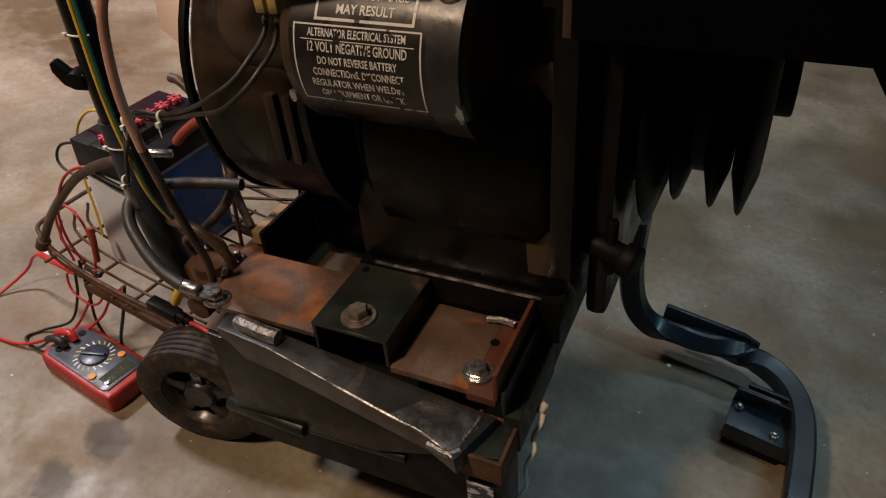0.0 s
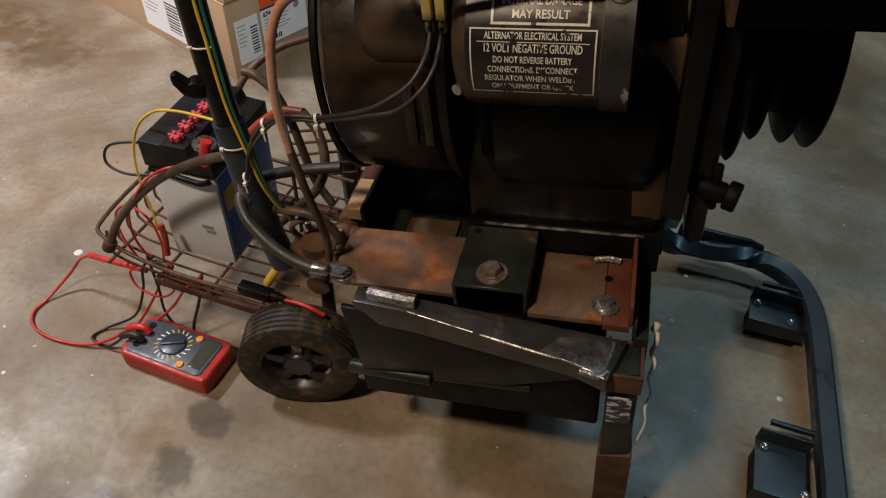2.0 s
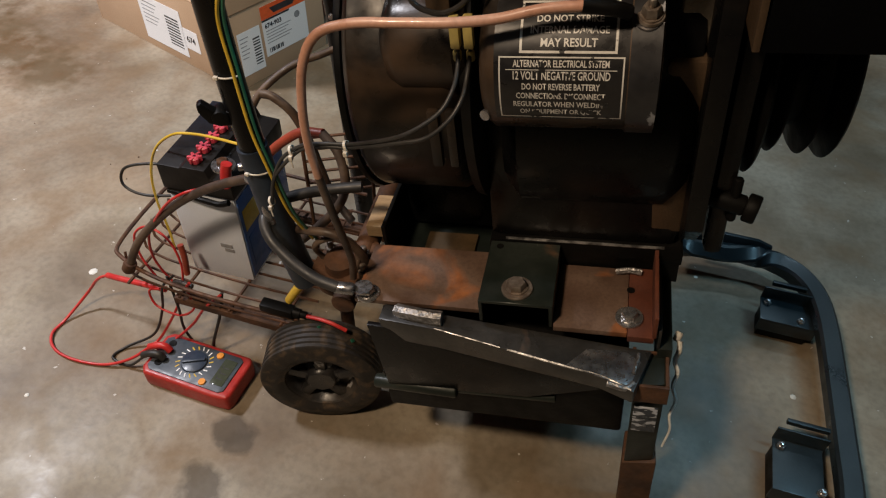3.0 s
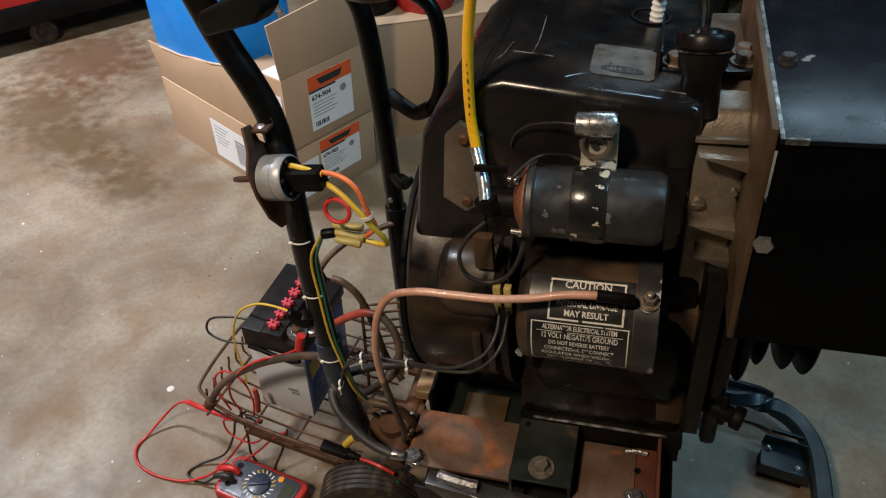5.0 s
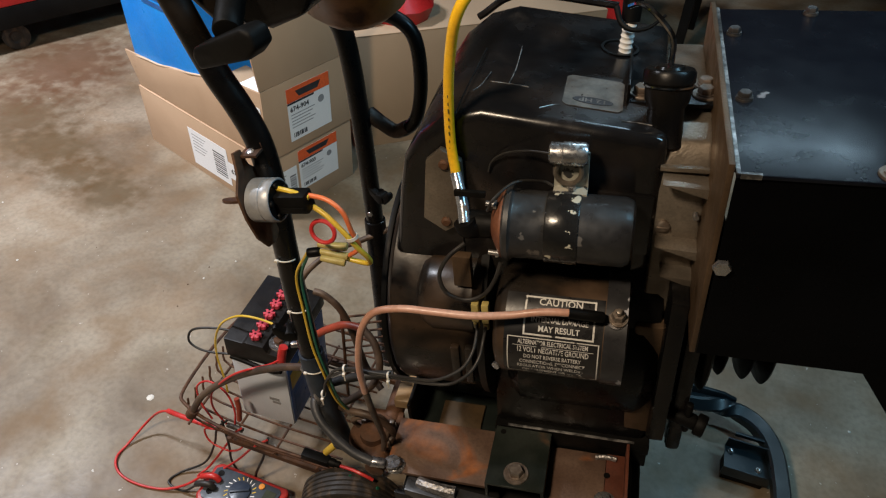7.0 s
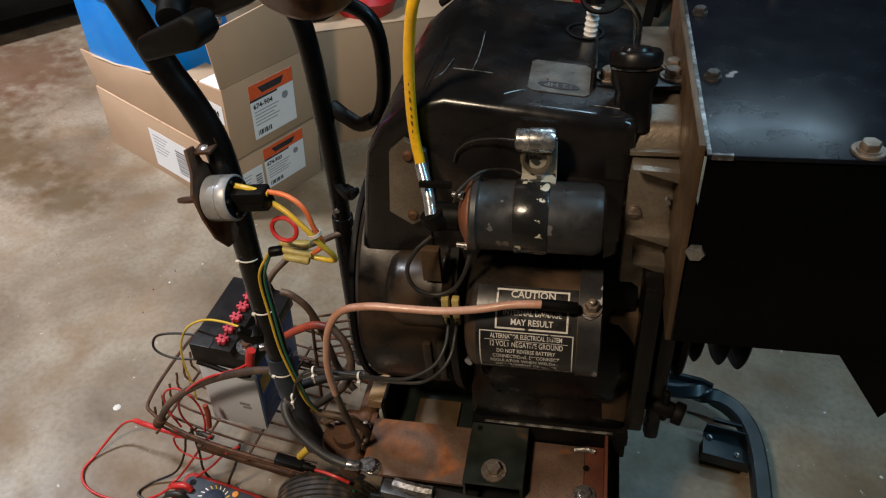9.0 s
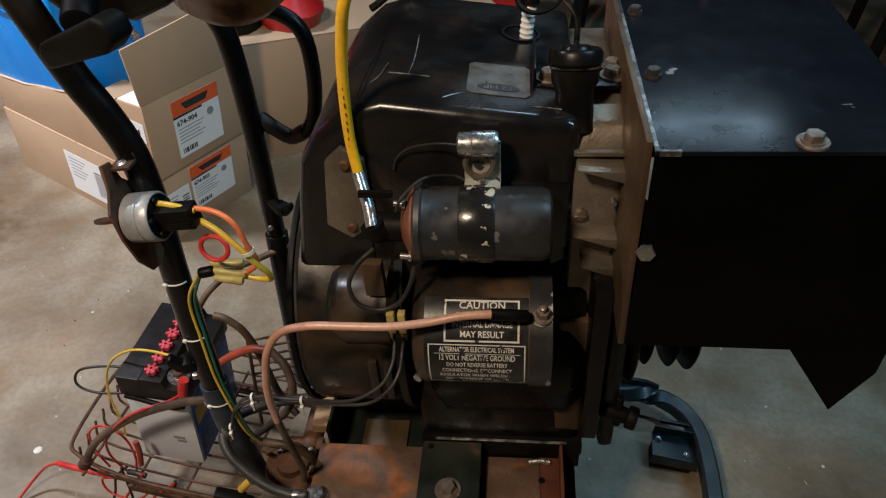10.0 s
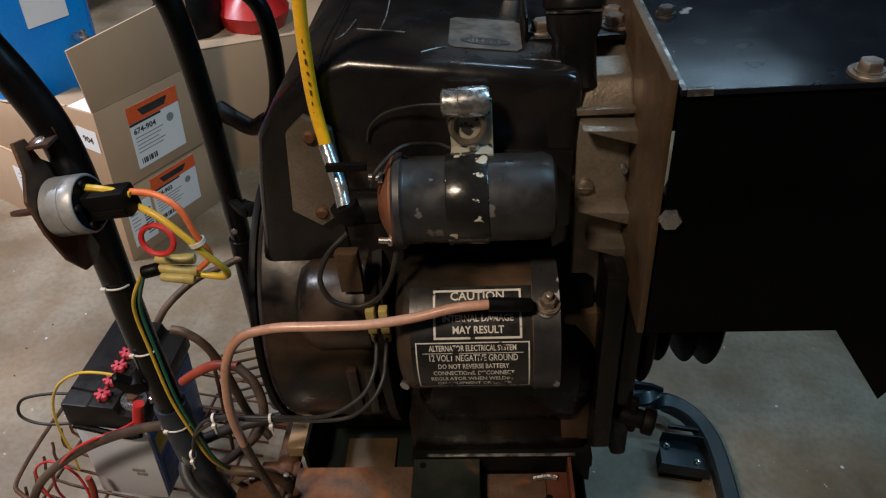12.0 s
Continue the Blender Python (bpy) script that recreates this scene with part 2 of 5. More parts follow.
LABEL_BACK = surf("dark_label_foil", (0.014, 0.014, 0.016), (0.028, 0.027, 0.027), 18, 0.33, 0.2, bump=0.03, chips=((0.20, 0.19, 0.18), 0.72, 40, 0.5))


def concrete():
    m = surf("concrete_floor", (0.150, 0.112, 0.070), (0.31, 0.265, 0.195), 3.4, 0.46, bump=0.16, fine=70, mix=(0.36, 0.62), dust=((0.175, 0.105, 0.046), 0.46, 6.5, 0.78), chips=((0.48, 0.45, 0.40), 0.715, 60, 0.0), rough_var=0.16)
    nt = m.node_tree
    N, K = nt.nodes, nt.links
    b = N["Principled BSDF"]
    src = b.inputs["Base Color"].links[0].from_socket
    tc = N.new("ShaderNodeTexCoord")
    wob = N.new("ShaderNodeTexNoise")
    wob.inputs["Scale"].default_value, wob.inputs["Detail"].default_value = 19, 8
    K.new(tc.outputs["Object"], wob.inputs["Vector"])

    def blot(src, x, y, r, squash, colour, strength):
        sub = N.new("ShaderNodeVectorMath")
        sub.operation = "SUBTRACT"
        sub.inputs[1].default_value = (x, y, 0)
        K.new(tc.outputs["Object"], sub.inputs[0])
        sc = N.new("ShaderNodeVectorMath")
        sc.operation = "MULTIPLY"
        sc.inputs[1].default_value = (1 / r, squash / r, 1)
        K.new(sub.outputs[0], sc.inputs[0])
        ln = N.new("ShaderNodeVectorMath")
        ln.operation = "LENGTH"
        K.new(sc.outputs[0], ln.inputs[0])
        ad = N.new("ShaderNodeMath")
        ad.operation = "MULTIPLY_ADD"
        ad.inputs[1].default_value, ad.inputs[2].default_value = 1.8, -0.9
        K.new(wob.outputs["Fac"], ad.inputs[0])
        sm = N.new("ShaderNodeMath")
        K.new(ln.outputs["Value"], sm.inputs[0])
        K.new(ad.outputs[0], sm.inputs[1])
        mr = N.new("ShaderNodeMapRange")
        mr.inputs["From Min"].default_value, mr.inputs["From Max"].default_value = (0.66, 1.08) if r < 0.06 else (0.42, 1.28)
        mr.inputs["To Min"].default_value, mr.inputs["To Max"].default_value = strength, 0.0
        K.new(sm.outputs[0], mr.inputs["Value"])
        x_ = N.new("ShaderNodeMix")
        x_.data_type = "RGBA"
        K.new(mr.outputs[0], x_.inputs["Factor"])
        K.new(src, x_.inputs["A"])
        x_.inputs["B"].default_value = (*colour, 1)
        return x_.outputs["Result"]

    # cool grey shade inside the hoop at (0.16, 0.86)
    # stains, plus painted shade: cabinet shadow at (-2.5, 2.12),
    for args in ((-0.632, 0.578, 0.042, 1.3, (0.060, 0.040, 0.017), 0.85), (-0.612, 0.556, 0.030, 1.0, (0.060, 0.040, 0.017), 0.8), (-0.628, 0.460, 0.046, 1.0, (0.060, 0.040, 0.017), 0.8),
                 (-0.70, 0.38, 0.03, 1.0, (0.10, 0.07, 0.045), 0.6), (-1.74, 1.46, 0.13, 1.2, (0.085, 0.056, 0.022), 0.85),
                 (-1.92, 1.52, 0.14, 1.2, (0.085, 0.056, 0.022), 0.85), (-2.12, 1.60, 0.17, 1.2, (0.085, 0.056, 0.022), 0.85),
                 (-2.38, 1.72, 0.24, 1.1, (0.08, 0.052, 0.022), 0.8), (-2.5, 2.12, 0.30, 0.9, (0.10, 0.05, 0.024), 0.85),
                 (-1.23, 1.09, 0.10, 1.2, (0.26, 0.17, 0.09), 0.35), (0.16, 0.86, 0.10, 0.7, (0.16, 0.17, 0.17), 0.35)):
        src = blot(src, *args)
    K.new(src, b.inputs["Base Color"])
    return m


CONCRETE = concrete()


# ---- building helpers ----
def thing(name, label, category, group="", at=None, kind=""):
    ob = new(name)
    ob.empty_display_size = 0.05
    ob.matrix_basis = at if at is not None else IDENT
    return tagged(ob, label, category, group, kind)


def part(name, bm, material, parent, label="", smooth=True):
    me = bpy.data.meshes.new(name)
    bmesh.ops.recalc_face_normals(bm, faces=bm.faces)
    bm.to_mesh(me)
    bm.free()
    if smooth:
        for p in me.polygons:
            p.use_smooth = True
        me.set_sharp_from_angle(angle=radians(38))
    me.materials.append(material)
    ob = new(name, me)
    ob.parent = parent
    if label:
        ob["label"] = label
    return ob


def solo(name, bm, material, label, category, group="", kind="", smooth=True):
    ob = part(name, bm, material, None, "", smooth)
    return tagged(ob, label, category, group, kind)


def B(*steps):
    bm = bmesh.new()
    for s in steps:
        s(bm)
    return bm


def add_bevel(bm, geom_verts, width, seg=2, angle=30):
    if width <= 0:
        return
    vs = set(geom_verts)
    edges = [e for e in bm.edges if e.verts[0] in vs and e.verts[1] in vs and len(e.link_faces) == 2 and e.calc_face_angle(0) > radians(angle)]
    bmesh.ops.bevel(bm, geom=edges, offset=width, segments=seg, affect="EDGES", profile=0.6, clamp_overlap=True)


def box(x0, x1, y0, y1, z0, z1, bevel=0.002, m=None, seg=2):
    def go(bm):
        mat = Matrix.Translation(((x0 + x1) / 2, (y0 + y1) / 2, (z0 + z1) / 2)) @ Matrix.Diagonal((x1 - x0, y1 - y0, z1 - z0, 1))
        vs = bmesh.ops.create_cube(bm, size=1, matrix=(m if m is not None else IDENT) @ mat)["verts"]
        add_bevel(bm, vs, bevel, seg)
    return go


def prism(points, axis, a, b, bevel=0.002, seg=2):
    """A polygon drawn in the plane across axis (x: points are y, z; y: x, z; z: x, y), pushed from a to b."""
    def go(bm):
        def at(p, h):
            return {"x": (h, p[0], p[1]), "y": (p[0], h, p[1]), "z": (p[0], p[1], h)}[axis]
        lo, hi = [bm.verts.new(at(p, a)) for p in points], [bm.verts.new(at(p, b)) for p in points]
        bm.faces.new(lo)
        bm.faces.new(hi[::-1])
        n = len(points)
        for i in range(n):
            bm.faces.new((lo[i], hi[i], hi[(i + 1) % n], lo[(i + 1) % n]))
        bm.normal_update()
        add_bevel(bm, lo + hi, bevel, seg)
    return go


def lathe(origin, axis, profile, seg=32, arc=(0, 360)):
    """profile: rows of distance along axis and radius."""
    def go(bm):
        z = Vector(axis).normalized()
        q = Vector((0, 0, 1)).rotation_difference(z).to_matrix().to_4x4()
        m = Matrix.Translation(origin) @ q
        rings = []
        for h, r in profile:
            if r < 1e-6:
                rings.append([bm.verts.new(m @ Vector((0, 0, h)))])
            else:
                rings.append([bm.verts.new(m @ Vector((r * math.cos(2 * math.pi * i / seg), r * math.sin(2 * math.pi * i / seg), h))) for i in range(seg)])
        for u, v in zip(rings, rings[1:]):
            for i in range(seg):
                j = (i + 1) % seg
                if len(u) == 1 and len(v) == 1:
                    continue
                if len(u) == 1:
                    bm.faces.new((u[0], v[j], v[i]))
                elif len(v) == 1:
                    bm.faces.new((u[i], u[j], v[0]))
                else:
                    bm.faces.new((u[i], u[j], v[j], v[i]))
    return go


def can(p0, p1, r, bevel=0.003, seg=32, r1=None):
    p0, p1 = Vector(p0), Vector(p1)
    h = (p1 - p0).length
    b = min(bevel, h / 3, r / 2)
    s = r if r1 is None else r1
    return lathe(p0, p1 - p0, [(0, 0), (0, r - b), (b * 0.3, r - b * 0.3), (b, r), (h - b, s), (h - b * 0.3, s - b * 0.3), (h, s - b), (h, 0)], seg)


def smooth_path(pts, steps=8, closed=False):
    pts = [Vector(p) for p in pts]
    if len(pts) < 3:
        return pts
    n, out = len(pts), []
    for i in range(n if closed else n - 1):
        a = pts[(i - 1) % n] if closed or i else pts[0] * 2 - pts[1]
        b, c = pts[i], pts[(i + 1) % n]
        d = pts[(i + 2) % n] if closed or i + 2 < n else pts[-1] * 2 - pts[-2]
        for k in range(steps):
            t = k / steps
            out.append(0.5 * (2 * b + (c - a) * t + (2 * a - 5 * b + 4 * c - d) * t * t + (3 * b - a - 3 * c + d) * t ** 3))
    if not closed:
        out.append(pts[-1])
    return out


def sweep(pts, r, sides=10, steps=8, closed=False, square=False, up=(0, 0, 1), wobble=0.0, radii=None):
    def go(bm):
        path = smooth_path(pts, steps, closed)
        n = len(path)
        if wobble:
            path = [p + Vector((noise.noise(p * 9), noise.noise(p * 9 + Vector((7, 3, 1))), noise.noise(p * 9 + Vector((1, 8, 5))))) * wobble for p in path]
        tang = [(path[(i + 1) % n] - path[i - 1]) if closed or 0 < i < n - 1 else (path[1] - path[0] if i == 0 else path[-1] - path[-2]) for i in range(n)]
        ref = Vector(up)
        if abs(tang[0].normalized().dot(ref)) > 0.95:
            ref = Vector((1, 0, 0.1))
        rings = []
        for i, (p, t) in enumerate(zip(path, tang)):
            t = t.normalized()
            u = ref - t * ref.dot(t)
            u = u.normalized() if u.length > 1e-5 else t.orthogonal().normalized()
            if not square:
                ref = u
            v = t.cross(u)
            rr = r if radii is None else radii[0] + (radii[1] - radii[0]) * i / (n - 1)
            if square:
                h, c = rr, rr * 0.72
                sec = [(h, c), (c, h), (-c, h), (-h, c), (-h, -c), (-c, -h), (c, -h), (h, -c)]
            else:
                sec = [(rr * math.cos(2 * math.pi * k / sides), rr * math.sin(2 * math.pi * k / sides)) for k in range(sides)]
            rings.append([bm.verts.new(p + u * a + v * b) for a, b in sec])
        m = len(rings[0])
        for i in range(n if closed else n - 1):
            a, b = rings[i], rings[(i + 1) % n]
            for k in range(m):
                bm.faces.new((a[k], a[(k + 1) % m], b[(k + 1) % m], b[k]))
        if not closed:
            bm.faces.new(rings[0][::-1])
            bm.faces.new(rings[-1])
    return go


def hexagon(p, axis, r, h, dome=0.25):
    return lathe(p, axis, [(0, 0), (0, r), (h * 0.8, r), (h, r * 0.86), (h, r * 0.4), (h * 0.97, 0)], 6)


def bolt(parent, p, axis, r, material=None, washer=1.75, label="", h=None):
    """A hexagon head on a washer; r is half the head's width across corners."""
    p, axis = Vector(p), Vector(axis).normalized()
    h = h or r * 0.8
    material = material or ZINC
    head = part("bolt", B(hexagon(p + axis * 0.0035, axis, r, h), lathe(p + axis * 0.0028, axis, [(0, 0), (0, r * 1.15), (0.0015, r * 1.15), (0.0018, 0)], 24)), material, parent, label)
    if washer:
        part("washer", B(lathe(p, axis, [(0, r * 0.6), (0, r * washer), (0.0018, r * washer), (0.0028, r * washer * 0.96), (0.0028, r * 0.6)], 32)), material, head)
    return head


def letters(body, size, material, parent, m, align="CENTER", bend=None, bold=0.0, name="lettering", stretch=1.0, thick=0.0003):
    """Text in the built-in font as a mesh; bend(x, y) gives the place and the outward way of a point of the flat text."""
    cu = bpy.data.curves.new("lettering", "FONT")
    cu.body, cu.size, cu.align_x, cu.align_y, cu.offset, cu.resolution_u = body, size, align, "CENTER", bold, 2
    tmp = bpy.data.objects.new("lettering", cu)
    scene.collection.objects.link(tmp)
    me = bpy.data.meshes.new_from_object(tmp.evaluated_get(bpy.context.evaluated_depsgraph_get()))
    bpy.data.objects.remove(tmp)
    for v in me.vertices:
        x, y = v.co.x * stretch, v.co.y
        v.co = bend(x, y) if bend else m @ Vector((x, y, thick))
    me.materials.clear()
    me.materials.append(material)
    ob = new(name, me)
    ob.parent = parent
    return ob


def rnd(a, b):
    return random.uniform(a, b)

# ---- the garage ----
solo("floor", B(box(-5, 4.5, -3, 6, -0.1, 0.0, 0)), CONCRETE, "worn beige concrete garage floor with oil stains and painted shade", "floor", kind="structure", smooth=False)
solo("wall_north", B(box(-5.15, 4.65, 6, 6.15, 0, 3.2, 0)), WALL, "dim painted garage wall", "wall", kind="structure", smooth=False)
solo("wall_south", B(box(-5.15, 4.65, -3.15, -3, 0, 3.2, 0)), WALL, "dim painted garage wall", "wall", kind="structure", smooth=False)
solo("wall_west", B(box(-5.15, -5, -3, 6, 0, 3.2, 0)), WALL, "dim painted garage wall", "wall", kind="structure", smooth=False)
solo("wall_east", B(box(4.5, 4.65, -3, 6, 0, 3.2, 0)), WALL, "dim painted garage wall", "wall", kind="structure", smooth=False)
solo("ceiling", B(box(-5.15, 4.65, -3.15, 6.15, 3.2, 3.3, 0)), WALL, "dim garage ceiling", "ceiling", kind="structure", smooth=False)


# ---- the engine ----
def build_engine():
    e = thing("engine", "black twelve horsepower air-cooled engine with worn paint", "engine", at=MACH)
    # crankcase and base
    part("crankcase", B(prism([(0.10, 0.035), (0.46, 0.035), (0.46, 0.42), (0.15, 0.42), (0.105, 0.30)], "x", -0.045, 0.205, 0.012)), BLACK, e)
    part("base_flange", B(box(-0.045, 0.215, 0.088, 0.47, 0.012, 0.036, 0.003)), BLACK_MATT, e)
    part("belly", B(lathe((-0.02, 0.24, 0.20), (1, 0, 0), [(0, 0), (0, 0.15), (0.02, 0.168), (0.20, 0.168), (0.225, 0.15), (0.225, 0)], 40)), BLACK, e)
    # flywheel housing on the handle side
    drum = part("flywheel_housing", B(lathe((-0.205, 0.25, 0.245), (1, 0, 0), [(0, 0), (0, 0.165), (0.004, 0.185), (0.012, 0.192), (0.125, 0.192), (0.145, 0.178), (0.150, 0.17), (0.150, 0)], 56)),
                BLACK_DUSTY, e, "dusty black sheet metal flywheel housing")
    part("seam", B(lathe((-0.208, 0.25, 0.245), (1, 0, 0), [(0, 0.188), (0, 0.1955), (0.004, 0.1965), (0.008, 0.1955), (0.008, 0.188)], 56)), BLACK_MATT, drum)
    part("housing_boss", B(lathe((-0.155, 0.112, 0.330), (1, 0, 0.02), [(0, 0), (0.002, 0.030), (0.012, 0.052), (0.026, 0.060), (0.092, 0.060), (0.104, 0.050), (0.108, 0.03), (0.108, 0)], 36)), BLACK_DUSTY, drum)
    part("back_ring", B(lathe((-0.058, 0.25, 0.245), (1, 0, 0), [(0, 0.12), (0, 0.200), (0.012, 0.203), (0.016, 0.195), (0.016, 0.12)], 56)), BLACK_MATT, drum)
    part("louver", B(box(-0.100, -0.086, 0.050, 0.062, 0.19, 0.27, 0.004)), BLACK_DUSTY, drum)
    part("louver", B(box(-0.078, -0.066, 0.050, 0.062, 0.19, 0.27, 0.004)), BLACK_DUSTY, drum)
    part("bracket", B(box(-0.088, -0.062, 0.066, 0.08, 0.385, 0.44, 0.002)), ALU_BROWN, drum, "bare aluminium tab")
    # added black box standing in for the dark void below the drum
    part("sump", B(box(-0.200, -0.046, 0.205, 0.44, -0.05, 0.10, 0.012)), BLACK, e)
    # cooling shroud
    front = [(-0.205, 0.34), (-0.185, 0.42), (-0.172, 0.50), (-0.160, 0.555), (-0.135, 0.592), (-0.095, 0.624), (-0.05, 0.636), (0.178, 0.606), (0.178, 0.40), (0.10, 0.36)]
    shroud = part("shroud", B(prism(front, "y", 0.122, 0.46, 0.016, 4)), BLACK_GLOSS, e, "glossy black scratched cooling shroud")
    part("seam", B(sweep([(-0.083, 0.1215, 0.40), (-0.083, 0.1205, 0.60), (-0.080, 0.135, 0.633), (-0.075, 0.30, 0.634)], 0.0012, 6, 6)), BLACK_MATT, shroud)
    part("rear_lip", B(sweep([(-0.12, 0.462, 0.612), (-0.05, 0.466, 0.648), (0.10, 0.466, 0.632)], 0.006, 8, 6)), BLACK_GLOSS, shroud)
    panel = [(0.098, 0.43), (0.170, 0.43), (0.170, 0.525), (0.098, 0.530)]
    part("stamped_panel", B(prism(panel, "y", 0.1175, 0.124, 0.002)), BLACK_GLOSS, shroud)
    plate = [(-0.124, 0.564), (-0.103, 0.583), (-0.076, 0.566), (-0.074, 0.468), (-0.106, 0.446), (-0.136, 0.468)]
    hexp = part("hexagonal_plate", B(prism(plate, "y", 0.111, 0.121, 0.002)), ALU, e, "dull aluminium six-sided access plate")
    for x, z in ((-0.099, 0.560), (-0.103, 0.465)):
        part("screw", B(lathe((x, 0.111, z), (0, -1, 0), [(0, 0), (0, 0.0075), (0.003, 0.0075), (0.005, 0.005), (0.005, 0)], 14)), RUST_DARK, hexp)
    # decal with the rating, set upside down to the camera
    deg = math.degrees(math.atan2(0.636 - 0.606, 0.228))
    top = Matrix.Translation((-0.05, 0, 0.6365)) @ pose(0, 0, 0, 0, deg, 0)
    dec = part("rating_decal", B(prism([(0.096, 0.174), (0.102, 0.168), (0.166, 0.168), (0.172, 0.174), (0.172, 0.242), (0.166, 0.248), (0.102, 0.248), (0.096, 0.242)], "z", 0, 0.001, 0)), DECAL, e, "brushed metal rating decal")
    dec.data.transform(top)
    part("decal_band", B(prism([(0.134 + 0.026 * math.cos(a), 0.186 + 0.0085 * math.sin(a)) for a in [k * math.pi / 14 for k in range(28)]], "z", 0.0012, 0.0016, 0)), INK, dec).data.transform(top)
    letters("12 HP", 0.0125, DECAL, dec, top @ pose(0.134, 0.186, 0.0016, 0, 0, 180), bold=0.0003, stretch=1.15)
    for pts in ([(0.024, 0.198), (0.0265, 0.24), (0.0245, 0.31)], [(0.0, 0.197), (0.026, 0.1985), (0.05, 0.1975)], [(-0.018, 0.165), (-0.010, 0.185), (-0.004, 0.222)], [(0.172, 0.150), (0.19, 0.152), (0.212, 0.151)], [(0.07, 0.15), (0.085, 0.162), (0.094, 0.166)]):
        part("scratch", B(sweep([top @ Vector((x, y, 0.0002)) for x, y in pts], 0.0007, 5, 4, wobble=0.0008)), WORN_EDGE, shroud)
    part("plug_hole", B(lathe(top @ Vector((0.160, 0.350, 0.0005)), (0.12, 0, 1), [(0, 0.026), (0.0016, 0.027), (0.0016, 0.023), (-0.004, 0.0225), (-0.004, 0)], 32)), BLACK_MATT, e)
    plug = part("spark_plug", B(lathe((0.114, 0.346, 0.598), (0.10, 0.02, 1), [(0, 0), (0, 0.0085)] + [v for k in range(6) for v in ((0.012 + k * 0.008, 0.0085), (0.015 + k * 0.008, 0.0098), (0.018 + k * 0.008, 0.0085))] + [(0.062, 0.006), (0.064, 0)], 18)), PLUG_WHITE, e, "white ribbed spark plug insulator")
    part("plug_boot", B(lathe((0.120, 0.348, 0.658), (0.05, 0.25, 1), [(0, 0), (0, 0.013), (0.03, 0.014), (0.06, 0.011), (0.062, 0)], 18), sweep([(0.122, 0.363, 0.708), (0.088, 0.372, 0.735), (0.045, 0.33, 0.765), (0.005, 0.22, 0.80), (-0.03, 0.12, 0.815)], 0.0115, 12)), BLACK_MATT, plug, "black rubber plug lead")
    part("ground_clip", B(sweep([(0.100, 0.335, 0.682), (0.108, 0.316, 0.668), (0.124, 0.308, 0.662), (0.145, 0.312, 0.664), (0.165, 0.325, 0.676)], 0.0042, 8, radii=(0.0045, 0.002))), BLACK_MATT, plug)
    # aluminium cylinder block beside the box
    block = part("cylinder_block", B(prism([(0.125, 0.30), (0.44, 0.30), (0.44, 0.585), (0.20, 0.600), (0.150, 0.592), (0.132, 0.570), (0.125, 0.53)], "x", 0.172, 0.232, 0.006, 3)), ALU, e, "dull cast aluminium block with fins")
    for z, z2, x0 in ((0.560, 0.545, 0.176), (0.462, 0.446, 0.176), (0.412, 0.398, 0.188)):
        part("fin", B(prism([(x0, z), (0.234, z2 + 0.012), (0.234, z2 - 0.004)], "y", 0.098, 0.128, 0.001)), ALU, block)
    part("step", B(box(0.172, 0.230, 0.120, 0.128, 0.565, 0.571, 0.001)), ALU, block)
    part("screw", B(lathe((0.185, 0.126, 0.478), (0, -1, 0), [(0, 0), (0, 0.009), (0.005, 0.009), (0.007, 0.006), (0.007, 0)], 18), box(0.1775, 0.1925, 0.1175, 0.1195, 0.4772, 0.4788, 0)), DULL_BOLT, block)
    part("brown_block", B(box(0.165, 0.228, 0.10, 0.30, 0.06, 0.31, 0.008)), ALU_BROWN, e, "oily brown lower block")
    part("lower_flange", B(prism([(0.06, 0.10), (0.10, 0.05), (0.35, 0.05), (0.35, 0.40), (0.06, 0.40)], "x", 0.206, 0.229, 0.003)), BLACK, e)
    # oil filler
    neck = part("oil_filler_neck", B(lathe((0.172, 0.160, 0.580), (0, 0.30, 1), [(0, 0), (0, 0.028), (0.012, 0.0235), (0.045, 0.022), (0.055, 0.027), (0.070, 0.028), (0.072, 0)], 32)), BLACK, e, "black oil filler neck with cap")
    cap = part("filler_cap", B(lathe((0.172, 0.1815, 0.651), (0, 0.30, 1), [(0, 0), (0, 0.028), (0.003, 0.031), (0.014, 0.031), (0.018, 0.028), (0.018, 0.018), (0.021, 0.016), (0.022, 0)], 32)), BLACK, neck)
    part("cap_ring", B(lathe((0.172, 0.1805, 0.6485), (0, 0.30, 1), [(0, 0.026), (0, 0.0295), (0.0022, 0.0295), (0.0022, 0.026)], 32)), CHROME, neck)
    part("dipstick_wire", B(sweep([(0.172, 0.188, 0.670), (0.172, 0.192, 0.695), (0.166, 0.196, 0.710), (0.145, 0.205, 0.730), (0.13, 0.22, 0.733), (0.118, 0.24, 0.722)], 0.0035, 8)), CHROME, cap, "bent chrome wire handle")
    # lifting bracket on top with bolts
    brk = part("lifting_bracket", B(box(0.128, 0.238, 0.200, 0.262, 0.608, 0.614, 0.002), box(0.124, 0.1278, 0.195, 0.30, 0.600, 0.640, 0.001)), BLACK, e)
    bolt(brk, (0.143, 0.222, 0.614), (0, 0, 1), 0.0105, DULL_BOLT, 1.6)
    bolt(brk, (0.221, 0.225, 0.614), (0, 0, 1), 0.0105, DULL_BOLT, 1.6)
    bolt(brk, (0.222, 0.250, 0.614), (0, 0, 1), 0.0095, DULL_BOLT, 1.5)
    bolt(block, (0.19, 0.30, 0.60), (0, 0, 1), 0.0065, DULL_BOLT, 0)
    # ignition coil
    cy, cz = 0.070, 0.505
